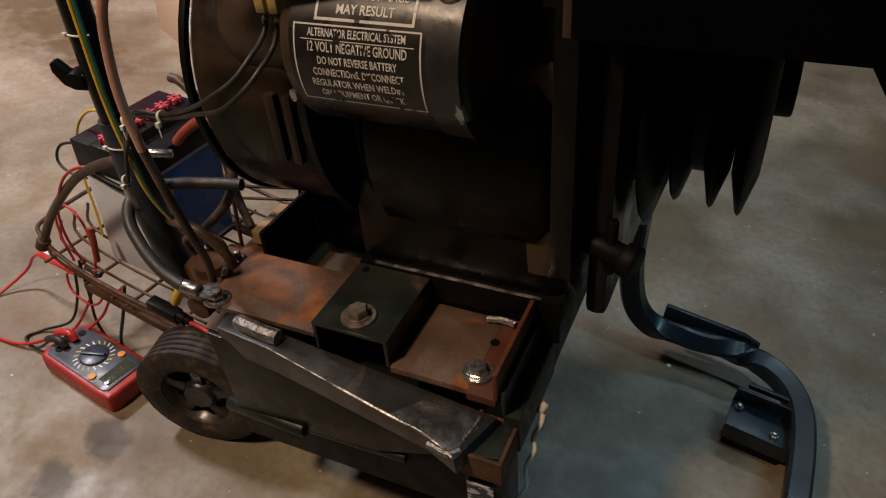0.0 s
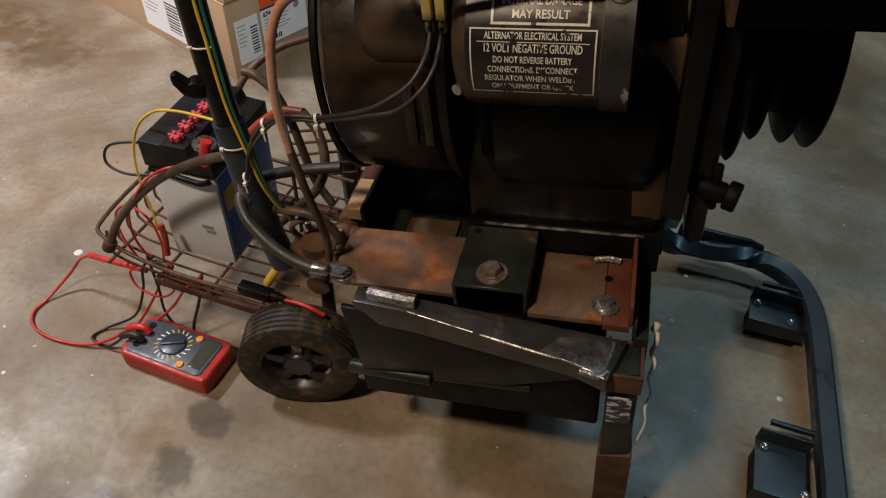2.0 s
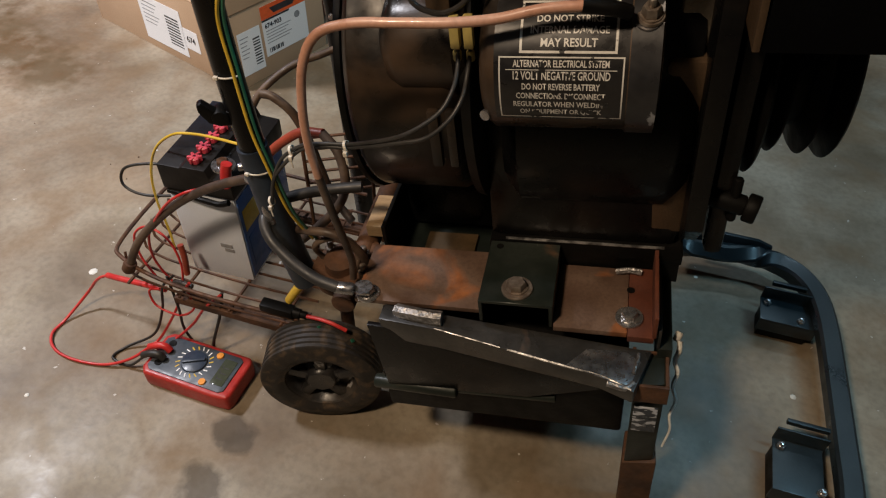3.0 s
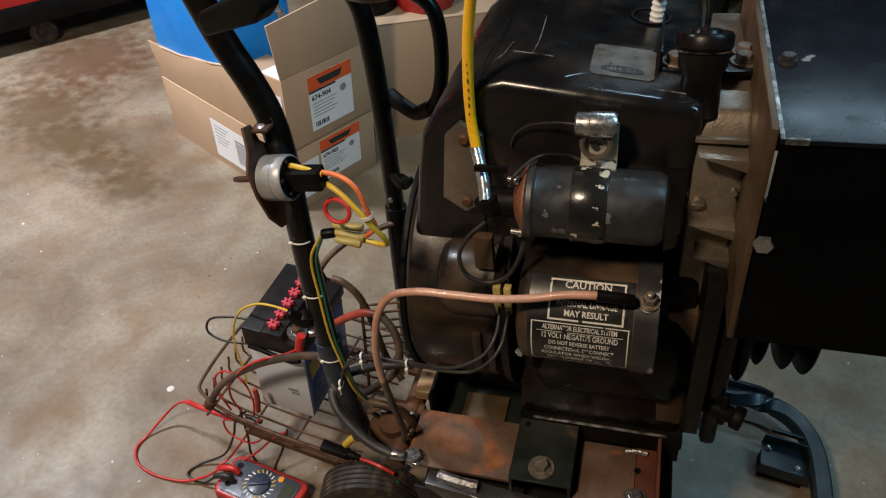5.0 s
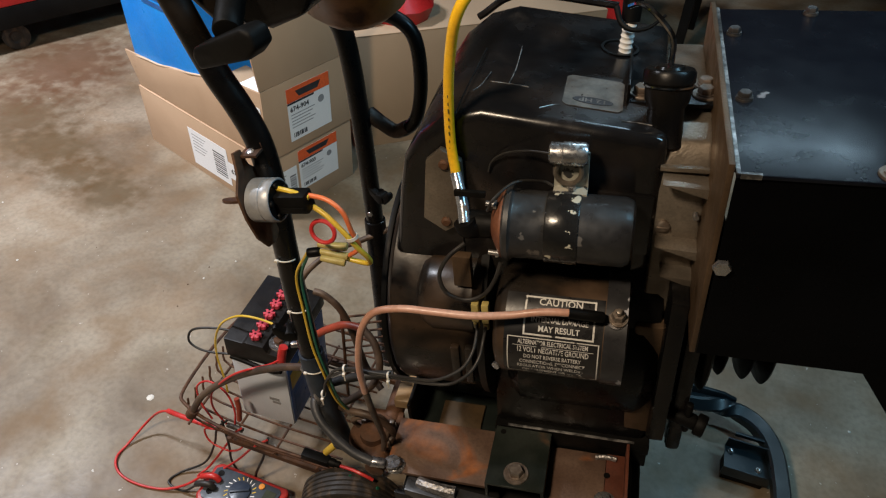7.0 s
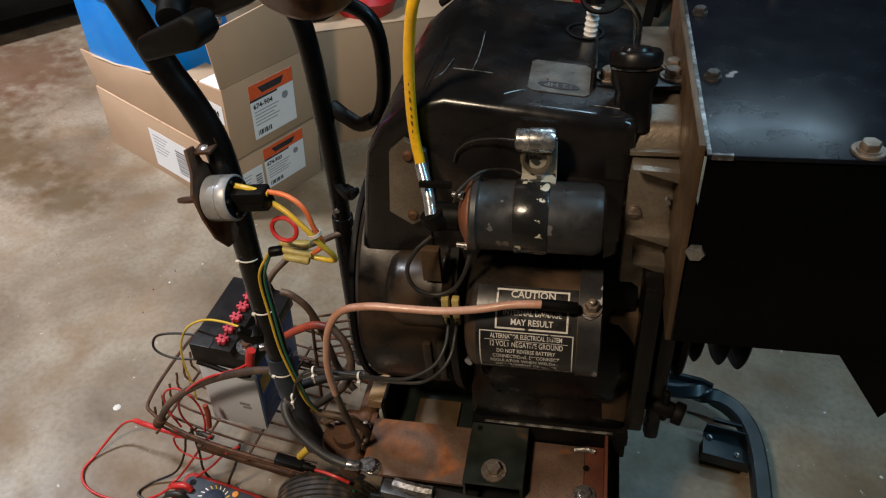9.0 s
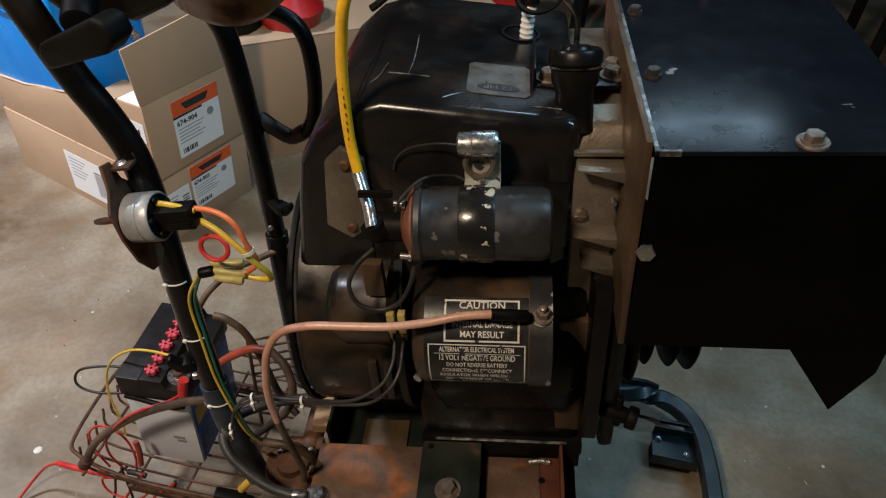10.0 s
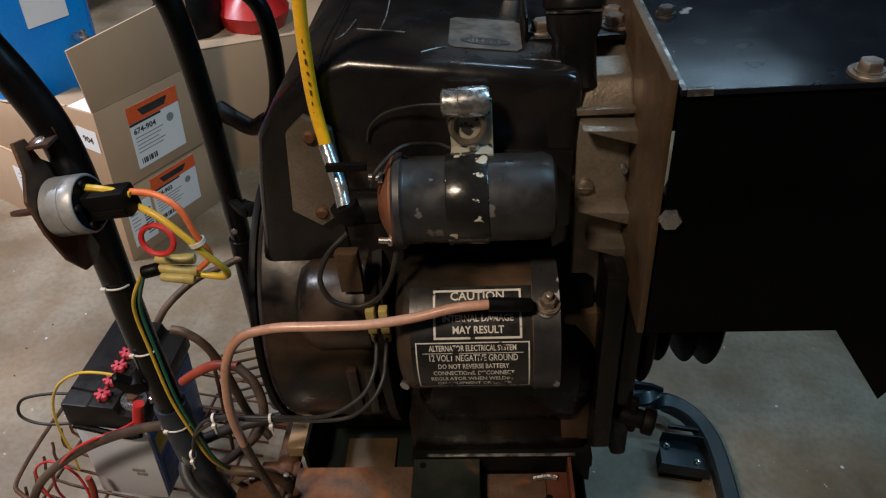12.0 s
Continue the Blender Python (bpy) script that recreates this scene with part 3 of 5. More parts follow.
    coil = part("ignition_coil", B(lathe((-0.012, cy, cz), (1, 0, 0), [(0, 0), (0, 0.046), (0.003, 0.049), (0.009, 0.049), (0.011, 0.046), (0.013, 0.0445), (0.060, 0.044), (0.148, 0.044), (0.157, 0.040), (0.160, 0.033), (0.160, 0)], 40)), COIL, e, "worn black round ignition coil")
    part("coil_cap", B(lathe((-0.028, cy, cz), (1, 0, 0), [(0, 0), (0, 0.020), (0.006, 0.032), (0.014, 0.046), (0.018, 0.0465), (0.018, 0)], 32)), COIL_RUST, coil, "rusty brown end cap")
    part("coil_tower", B(lathe((-0.062, cy - 0.005, cz - 0.002), (1, 0, 0), [(0, 0), (0, 0.014), (0.005, 0.018), (0.034, 0.018), (0.036, 0)], 20)), BLACK_MATT, coil)
    part("strap", B(lathe((0.041, cy, cz), (1, 0, 0), [(0, 0.043), (0, 0.0457), (0.001, 0.0462), (0.040, 0.0462), (0.041, 0.0457), (0.041, 0.043)], 40)), STRAP, coil, "paint-chipped steel strap")
    for x, y, z in ((-0.020, cy - 0.012, cz + 0.036), (-0.016, cy - 0.030, cz - 0.028)):
        part("terminal", B(lathe((x, y, z), (-1, 0, 0.1), [(0, 0), (0, 0.006), (0.004, 0.006), (0.004, 0.0035), (0.014, 0.0035), (0.014, 0)], 10)), ZINC, coil)
    brkt = part("clevis", B(box(0.046, 0.088, 0.096, 0.100, 0.540, 0.600, 0.001), box(0.046, 0.088, 0.080, 0.100, 0.546, 0.550, 0.001)), CLEVIS, coil, "paint-chipped mounting bracket")
    part("clamp_ring", B(sweep([(0.064 + 0.016 * math.cos(a), 0.090, 0.576 + 0.018 * math.sin(a)) for a in [i * math.pi / 6 for i in range(12)]], 0.0035, 8, 3, True)), ALU, brkt)
    part("clevis_screw", B(hexagon((0.068, 0.090, 0.551), (0, 0, 1), 0.006, 0.005)), ZINC, brkt)
    part("condenser", B(lathe((0.040, 0.092, 0.600), (1, 0, 0.02), [(0, 0), (0, 0.011), (0.002, 0.0135), (0.016, 0.0135), (0.017, 0.0145), (0.042, 0.0145), (0.046, 0.012), (0.046, 0)], 28)), ZINC, coil, "shiny metal condenser can")
    # starter motor with its warning plate
    sy, sz, sr = 0.069, 0.335, 0.0770
    st = part("starter_motor", B(lathe((-0.024, sy, sz), (1, 0, 0), [(0, 0), (0, 0.060), (0.004, 0.071), (0.012, sr), (0.146, sr), (0.148, sr + 0.0015), (0.170, sr + 0.0015), (0.176, sr - 0.004), (0.179, 0.060), (0.180, 0)], 56)), BLACK_DUSTY, e, "black starter motor with white-printed warning plate")
    part("end_band", B(lathe((0.124, sy, sz), (1, 0, 0), [(0, sr - 0.004), (0, sr + 0.0026), (0.028, sr + 0.0026), (0.028, sr - 0.004)], 56)), surf("chipped_grey_band", (0.016, 0.016, 0.018), (0.034, 0.034, 0.036), 14, 0.35, bump=0.06, chips=((0.40, 0.41, 0.44), 0.62, 24, 0.3)), st)

    def on_drum(u, v, lift):
        a = v / sr
        return Vector((u, sy - (sr + lift) * math.cos(a), sz + (sr + lift) * math.sin(a)))

    def patch(u0, u1, v0, v1, lift, n=14):
        def go(bm):
            rows = [[bm.verts.new(on_drum(u, v0 + (v1 - v0) * i / n, lift)) for u in (u0, u1)] for i in range(n + 1)]
            for a, b in zip(rows, rows[1:]):
                bm.faces.new((a[0], a[1], b[1], b[0]))
        return go

    label = part("warning_plate", B(patch(-0.006, 0.123, -0.036, 0.096, 0.0008, 20)), LABEL_BACK, st, "dark foil plate with worn white print")

    def frame_line(u0, u1, v0, v1, w=0.0014):
        return B(patch(u0, u1, v0, v0 + w, 0.0012), patch(u0, u1, v1 - w, v1, 0.0012), patch(u0, u0 + w, v0, v1, 0.0012), patch(u1 - w, u1, v0, v1, 0.0012))
    part("frame_line", frame_line(-0.001, 0.1195, -0.032, 0.0365), LABEL_INK, label)
    part("frame_line", frame_line(0.019, 0.112, 0.0395, 0.092, 0.0024), LABEL_INK, label)
    rows = (("ALTERNATOR ELECTRICAL SYSTEM", 0.0295, 0.0074, 0.108), ("12 VOLT NEGATIVE GROUND", 0.0180, 0.0092, 0.108), ("DO NOT REVERSE BATTERY", 0.0070, 0.0074, 0.088),
            ("CONNECTIONS. DISCONNECT", -0.0030, 0.0074, 0.094), ("REGULATOR WHEN WELDING", -0.0130, 0.0074, 0.098), ("ON EQUIPMENT OR QUICK", -0.0230, 0.0074, 0.090))
    for body, v, size, width in rows:
        wide = len(body) * size * 0.66
        letters(body, size * 1.25, LABEL_INK, label, None, bend=lambda x, y, v=v: on_drum(0.0595 + x, v + y, 0.0013), stretch=width / wide * 0.80, bold=0.00016)
    part("underline", B(patch(0.006, 0.113, 0.0236, 0.0243, 0.0012)), LABEL_INK, label)
    for body, v, size, width in (("CAUTION", 0.0845, 0.0105, 0.056), ("DO NOT STRIKE", 0.0720, 0.0078, 0.070), ("INTERNAL DAMAGE", 0.0610, 0.0078, 0.078), ("MAY RESULT", 0.0490, 0.0088, 0.060)):
        wide = len(body) * size * 0.66
        letters(body, size * 1.25, LABEL_INK, label, None, bend=lambda x, y, v=v: on_drum(0.066 + x, v + y, 0.0013), stretch=width / wide * 0.84, bold=0.00022)
    part("terminal_post", B(box(0.124, 0.150, 0.020, 0.055, 0.380, 0.3935, 0.002)), BARE, st)
    bolt(st, (0.140, 0.024, 0.3985), (0, -0.35, 1), 0.0092, DULL_BOLT, 1.4, h=0.011)
    part("stud", B(can((0.140, 0.0195, 0.411), (0.140, 0.016, 0.421), 0.0040, 0.001, 12)), DULL_BOLT, st)
    part("screw", B(lathe((-0.018, 0.006, 0.300), (-0.4, -1, 0), [(0, 0), (0, 0.006), (0.005, 0.006), (0.006, 0)], 12)), BARE, st)
    # v-belt pulley and parts under the box
    hub = part("pulley_hub", B(can((0.22, 0.256, 0.245), (0.345, 0.256, 0.245), 0.095, 0.012, 40), can((0.34, 0.256, 0.245), (0.40, 0.256, 0.245), 0.03)), BLACK_MATT, e)
    for x, r in ((0.272, 0.158), (0.298, 0.130), (0.334, 0.132), (0.362, 0.136)):
        part("pulley_disc", B(lathe((x, 0.256, 0.245), (1, 0, 0), [(-0.006, 0.04), (-0.006, r - 0.042), (0.004, r - 0.004), (0.007, r), (0.010, r - 0.003), (0.020, r - 0.042), (0.020, 0.04)], 48)), BLACK_MATT, hub, "black belt pulley disc")
    part("belt_guard", B(box(0.2375, 0.262, 0.09, 0.33, 0.035, 0.37, 0.010)), BLACK, e)
    cock = part("drain_cock", B(can((0.215, 0.10, 0.135), (0.275, 0.085, 0.125), 0.013), can((0.262, 0.088, 0.10), (0.262, 0.088, 0.165), 0.006), can((0.275, 0.085, 0.125), (0.29, 0.08, 0.123), 0.018)), BLACK_MATT, e, "black drain cock")
    # thin wires on the engine
    part("coil_wire", B(sweep([(-0.030, 0.045, 0.54), (-0.022, 0.05, 0.556), (0.0, 0.075, 0.565), (0.03, 0.10, 0.552), (0.045, 0.10, 0.546)], 0.0019, 8)), WIRE_BLACK, e)
    part("condenser_wire", B(sweep([(0.042, 0.094, 0.598), (0.012, 0.106, 0.592), (-0.018, 0.113, 0.582), (-0.036, 0.117, 0.566), (-0.042, 0.119, 0.548)], 0.0014, 6)), WIRE_BLACK, e)
    part("loop_wire", B(sweep([(-0.062, 0.046, 0.484), (-0.084, 0.034, 0.466), (-0.095, 0.026, 0.440), (-0.086, 0.022, 0.414), (-0.060, 0.022, 0.404), (-0.036, 0.026, 0.414), (-0.022, 0.032, 0.436), (-0.014, 0.040, 0.462)], 0.0030, 8)), WIRE_BLACK, e)
    part("spade", B(box(-0.075, -0.035, 0.060, 0.066, 0.548, 0.556, 0.001)), BLACK_MATT, e)
    return e


def build_box():
    """The black sheet metal box on the engine's end, with its flange, lid and bolts."""
    b = thing("sheet_metal_box", "black sheet metal box with bolted lid and scratched paint", "box", at=MACH)
    part("mounting_flange", B(prism([(0.004, 0.374), (0.43, 0.374), (0.43, 0.654), (0.008, 0.654)], "x", 0.2295, 0.2365, 0.0015)), ALU_BROWN, b, "brown-stained aluminium flange edge")
    front = [(0.2385, 0.374), (0.428, 0.372), (0.501, 0.262), (0.535, 0.335), (0.535, 0.60), (0.518, 0.628), (0.49, 0.6425), (0.2385, 0.6425)]
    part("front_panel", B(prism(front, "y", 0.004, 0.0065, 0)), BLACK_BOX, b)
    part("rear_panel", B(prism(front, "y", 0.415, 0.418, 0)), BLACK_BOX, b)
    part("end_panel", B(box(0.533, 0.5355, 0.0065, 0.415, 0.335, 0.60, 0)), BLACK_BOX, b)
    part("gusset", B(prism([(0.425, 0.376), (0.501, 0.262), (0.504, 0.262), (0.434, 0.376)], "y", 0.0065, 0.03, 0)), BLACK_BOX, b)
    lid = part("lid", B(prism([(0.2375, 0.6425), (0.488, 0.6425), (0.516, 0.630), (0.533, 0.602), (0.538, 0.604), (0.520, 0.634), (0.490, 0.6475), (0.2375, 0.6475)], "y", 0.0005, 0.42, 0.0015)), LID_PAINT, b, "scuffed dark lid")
    part("lid_edge", B(box(0.2372, 0.2418, 0.0, 0.4205, 0.6478, 0.6492, 0.0005), box(0.2418, 0.262, -0.0008, 0.0035, 0.643, 0.6492, 0.0005)), WORN_EDGE, lid)
    bolt(lid, (0.384, 0.016, 0.6475), (0, 0, 1), 0.0098, DULL_BOLT, 1.6)
    for x, y in ((0.256, 0.157), (0.256, 0.335), (0.36, 0.405)):
        bolt(lid, (x, y, 0.6475), (0, 0, 1), 0.0080, DARK_BOLT, 1.25)
    part("bolt", B(lathe((0.2445, 0.004, 0.521), (0, -1, 0), [(0, 0), (0, 0.0105), (0.005, 0.0105), (0.0065, 0.0095), (0.0065, 0)], 6)), ZINC, b)
    part("bolt", B(lathe((0.222, 0.118, 0.505), (0, -1, 0), [(0, 0), (0, 0.004), (0.009, 0.004), (0.009, 0)], 10)), ZINC, b)
    return b


# ---- the cart ----
def build_cart():
    c = thing("engine_cart", "home-welded steel cart with rusty deck plates", "cart", at=MACH)
    part("deck_plate", B(box(-0.222, -0.040, -0.012, 0.098, -0.006, 0.002, 0.0015)), RUST, c, "rust-brown steel deck plate")
    part("deck_plate", B(box(0.055, 0.148, -0.028, 0.086, -0.008, 0.001, 0.0015)), RUST, c, "rust-brown steel deck plate")
    # channel bracket, open at the front
    chan = [(-0.042, -0.004), (-0.042, 0.036), (0.054, 0.036), (0.054, -0.004), (0.049, -0.004), (0.049, 0.031), (-0.037, 0.031), (-0.037, -0.004)]
    br = part("channel_bracket", B(prism(chan, "y", -0.026, 0.088, 0.0008, 1)), GREEN_STEEL, c, "dark steel channel bracket")
    part("hole", B(lathe((-0.028, 0.077, 0.0362), (0, 0, 1), [(0, 0), (0, 0.005), (0.0004, 0.005), (0.0004, 0)], 16)), BLACK_MATT, br)
    bolt(br, (0.006, 0.000, 0.036), (0, 0, 1), 0.0125, DULL_BOLT, 1.65)
    bolt(c, (-0.204, -0.002, 0.002), (0, 0, 1), 0.0105, ZINC, 1.6)
    bolt(c, (0.150, -0.004, 0.003), (0, 0, 1), 0.0105, ZINC, 1.7)
    part("back_rail", B(box(-0.042, 0.212, 0.0885, 0.0925, -0.02, 0.0395, 0.0008)), BLACK_MATT, c)
    part("rail_edge", B(box(-0.022, 0.190, 0.0882, 0.0928, 0.0396, 0.0410, 0.0003)), WORN_EDGE, c)
    part("end_angle", B(box(0.1485, 0.181, -0.034, 0.087, -0.008, 0.0025, 0.001), box(0.1785, 0.1835, -0.034, 0.087, 0.0025, 0.040, 0.001)), RUST_RED, c, "red-rusted steel angle")
    part("slot", B(lathe((0.151, 0.045, 0.0026), (0, 0, 1), [(0, 0), (0, 0.0055), (0.0003, 0.0055), (0.0003, 0)], 14)), BLACK_MATT, c)
    part("end_plate", B(box(0.188, 0.206, -0.030, 0.095, -0.075, -0.022, 0.001), box(0.192, 0.204, 0.09, 0.30, -0.075, 0.012, 0.002)), GREEN_STEEL, c)
    part("end_lip", B(box(0.186, 0.190, -0.030, 0.095, -0.022, 0.012, 0.001)), BEAM, c, "scuffed bare steel lip")

    def bead(pts, r, name="weld_bead"):
        return part(name, B(sweep(pts, r, 8, 4, wobble=r * 0.9)), WELD, c, "bright rippled weld bead")
    bead([(0.132, 0.074, 0.006), (0.150, 0.075, 0.008), (0.166, 0.073, 0.007)], 0.0045)
    bead([(-0.160, -0.022, -0.006), (-0.14, -0.026, -0.005), (-0.11, -0.028, -0.006), (-0.088, -0.027, -0.007)], 0.0105)
    # front beam, its deep side plate and the leg
    beam = [(-0.18, -0.012), (0.182, -0.030), (0.160, -0.098), (0.12, -0.082), (-0.10, -0.048), (-0.18, -0.040)]
    def beam_mesh(bm):
        hi = [bm.verts.new((x, y, -0.004 - 0.075 * max(0, (x + 0.10)) / 0.9 * 1.0)) for x, y in beam]
        lo = [bm.verts.new((x, y + 0.004, -0.050 - 0.02 * max(0, x + 0.1))) for x, y in beam]
        bm.faces.new(hi)
        bm.faces.new(lo[::-1])
        for i in range(len(beam)):
            j = (i + 1) % len(beam)
            bm.faces.new((hi[i], lo[i], lo[j], hi[j]))
        bm.normal_update()
        add_bevel(bm, hi + lo, 0.003, 2)
    part("front_beam", B(beam_mesh), BEAM, c, "ground dark steel front beam")
    bead([(0.128, -0.089, -0.026), (0.150, -0.092, -0.029), (0.161, -0.082, -0.030)], 0.0042)
    bead([(0.160, -0.070, -0.0265), (0.164, -0.052, -0.0265), (0.166, -0.038, -0.026)], 0.0026)

    def top_at(x):
        return -0.004 - 0.075 * max(0, x + 0.10) / 0.9
    # pale strips: worn edge together with the bright highlight line along it
    part("edge_wear", B(sweep([(x, y + 0.0015, top_at(x) - 0.0012) for x, y in ((0.0, -0.0635), (0.04, -0.0697), (0.08, -0.0758), (0.12, -0.0815), (0.157, -0.0955))], 0.0019, 6, 4)), WORN_EDGE, c, "worn bare steel edge with its highlight drawn in")
    part("edge_wear", B(sweep([(x, y + 0.0015, top_at(x) - 0.0012) for x, y in ((-0.10, -0.0475), (-0.05, -0.0555), (-0.01, -0.0617))], 0.0011, 6, 4)), WORN_EDGE, c, "worn bare steel edge with its highlight drawn in")
    part("ground_patch", B(prism([(0.075, -0.073), (0.155, -0.090), (0.168, -0.050), (0.150, -0.038), (0.10, -0.042)], "z", -0.0246, -0.0236, 0.0004)), surf("heat_tinted_steel", (0.18, 0.185, 0.20), (0.42, 0.43, 0.45), 40, 0.3, 0.85, bump=0.2), c, "freshly ground bluish steel patch").matrix_basis = Matrix.Translation((0.12, 0, -0.0226)) @ pose(0, 0, 0, 0, 4.76, 0) @ Matrix.Translation((-0.12, 0, 0.0240))
    part("side_plate", B(prism([(-0.20, -0.02), (0.15, -0.05), (0.15, -0.10), (0.02, -0.15), (-0.19, -0.16)], "y", -0.0395, -0.0315, 0.002)), BLACK, c)
    # added black block that makes the deep shade under the cart
    part("under_tray", B(prism([(-0.030, -0.06), (0.42, -0.06), (0.42, -0.23), (0.10, -0.25), (-0.030, -0.225)], "x", -0.20, 0.155, 0.006)), BLACK_MATT, c)
    part("axle", B(can((-0.215, -0.030, -0.165), (-0.085, -0.036, -0.160), 0.011), can((-0.085, -0.03, -0.16), (0.06, -0.03, -0.155), 0.008)), GREEN_STEEL, c)
    leg = part("leg", B(prism([(0.161, -0.078), (0.201, -0.070), (0.201, -0.022), (0.166, -0.026)], "z", -0.225, -0.040, 0.003)), GREEN_STEEL, c, "square steel leg with scraped paint")
    part("socket_rim", B(box(0.158, 0.2035, -0.0800, -0.0755, -0.070, -0.0365, 0.001), box(0.158, 0.1625, -0.0755, -0.0220, -0.070, -0.0315, 0.001), box(0.199, 0.2035, -0.0755, -0.0220, -0.070, -0.0365, 0.001), box(0.1625, 0.199, -0.0260, -0.0220, -0.070, -0.0365, 0.001)), RUST_DARK, leg)
    part("scrape", B(box(0.164, 0.194, -0.0812, -0.0790, -0.135, -0.080, 0.0006)), SCRAPE, leg)
    part("foot", B(prism([(0.158, -0.080), (0.206, -0.074), (0.204, -0.022), (0.161, -0.026)], "z", -0.4235, -0.225, 0.003)), RUST_DARK, leg, "rusty leg foot")
    part("sealant", B(sweep([(0.219, 0.014, -0.052), (0.219, 0.004, -0.060), (0.215, -0.006, -0.070), (0.219, -0.018, -0.080), (0.214, -0.032, -0.094), (0.218, -0.046, -0.108), (0.212, -0.058, -0.126), (0.215, -0.066, -0.150), (0.209, -0.074, -0.180)], 0.0024, 8, 8, wobble=0.006, radii=(0.0038, 0.0014)), can((0.214, 0.012, -0.054), (0.219, 0.022, -0.046), 0.0052)), SEALANT, leg, "stringy white sealant")
    part("cross_tube", B(can((-0.25, 0.0, -0.03), (-0.25, 0.40, -0.03), 0.018)), RUST_DARK, c)
    lug = part("mounting_lug", B(lathe((-0.268, 0.064, -0.030), (0.05, -0.1, 1), [(0, 0), (0, 0.046), (0.010, 0.048), (0.018, 0.044), (0.018, 0.026), (0.034, 0.024), (0.036, 0.014), (0.036, 0)], 28), box(-0.290, -0.226, 0.085, 0.125, -0.05, -0.018, 0.006)), RUST_DARK, c, "round rusty mounting lug")
    for x, y in ((-0.292, 0.088), (-0.236, 0.080), (-0.226, 0.044)):
        part("bolt", B(hexagon((x, y, -0.012), (0.1, -0.1, 1), 0.0095, 0.012), can((x, y, -0.004), (x + 0.001, y, 0.012), 0.0048)), DULL_BOLT, lug)
    part("wood_block", B(box(-0.245, -0.212, 0.125, 0.20, -0.01, 0.012, 0.003)), WOOD, c, "pale wooden packing block")
    part("floor_pan", B(box(-0.205, -0.02, 0.105, 0.42, -0.066, -0.056, 0.002)), PAN, c, "dark green painted sheet pan")
    # added black plate, keeps the gap beside the pan dark
    part("pan_wall", B(box(-0.212, -0.2055, 0.105, 0.42, -0.10, 0.030, 0.002)), BLACK_MATT, c)
    part("oil_pad", B(box(-0.165, -0.084, 0.128, 0.188, -0.0555, -0.049, 0.002)), surf("brown_oily_card", (0.062, 0.038, 0.014), (0.095, 0.058, 0.024), 20, 0.6, bump=0.1), c, "oily brown packing strip")
    return c


def build_wheel(cart, x, y, z, turn):
    w = new("wheel")
    w.parent, w.matrix_basis = cart, MACH.inverted() @ pose(x, y, z, 90, 0, turn)
    w["label"] = "solid black rubber wheel with dusty tread"
    # axis of the wheel is its local z, the outer face towards +z
    R = 0.103
    tread = [(-0.034, 0.050), (-0.036, 0.080), (-0.030, 0.092)]
    for k in range(6):
        h = -0.026 + k * 0.0105
        tread += [(h, R - 0.003), (h + 0.002, R), (h + 0.0065, R), (h + 0.0085, R - 0.003)]
    tread += [(0.036, 0.092), (0.040, 0.082), (0.039, 0.072), (0.036, 0.068), (0.034, 0.062), (0.030, 0.060)]
    tyre = part("tyre", B(lathe((0, 0, 0), (0, 0, 1), tread, 56)), RUBBER, w)
    rim = part("rim", B(lathe((0, 0, 0), (0, 0, 1), [(0.020, 0), (0.020, 0.030), (0.012, 0.036), (0.010, 0.052), (0.028, 0.058), (0.033, 0.062), (0.030, 0.0635), (-0.034, 0.0635), (-0.034, 0)], 48)), RIM, w, "dark moulded rim")
    for k in range(5):
        m = Matrix.Rotation(k * 2 * math.pi / 5 + 0.3, 4, "Z")
        part("spoke", B(box(0.022, 0.058, -0.009, 0.009, 0.008, 0.026, 0.003, m)), RIM, w)
    part("hub", B(lathe((0, 0, 0.01), (0, 0, 1), [(0, 0), (0, 0.030), (0.018, 0.028), (0.022, 0.024), (0.022, 0)], 8)), RIM, w)
    return w


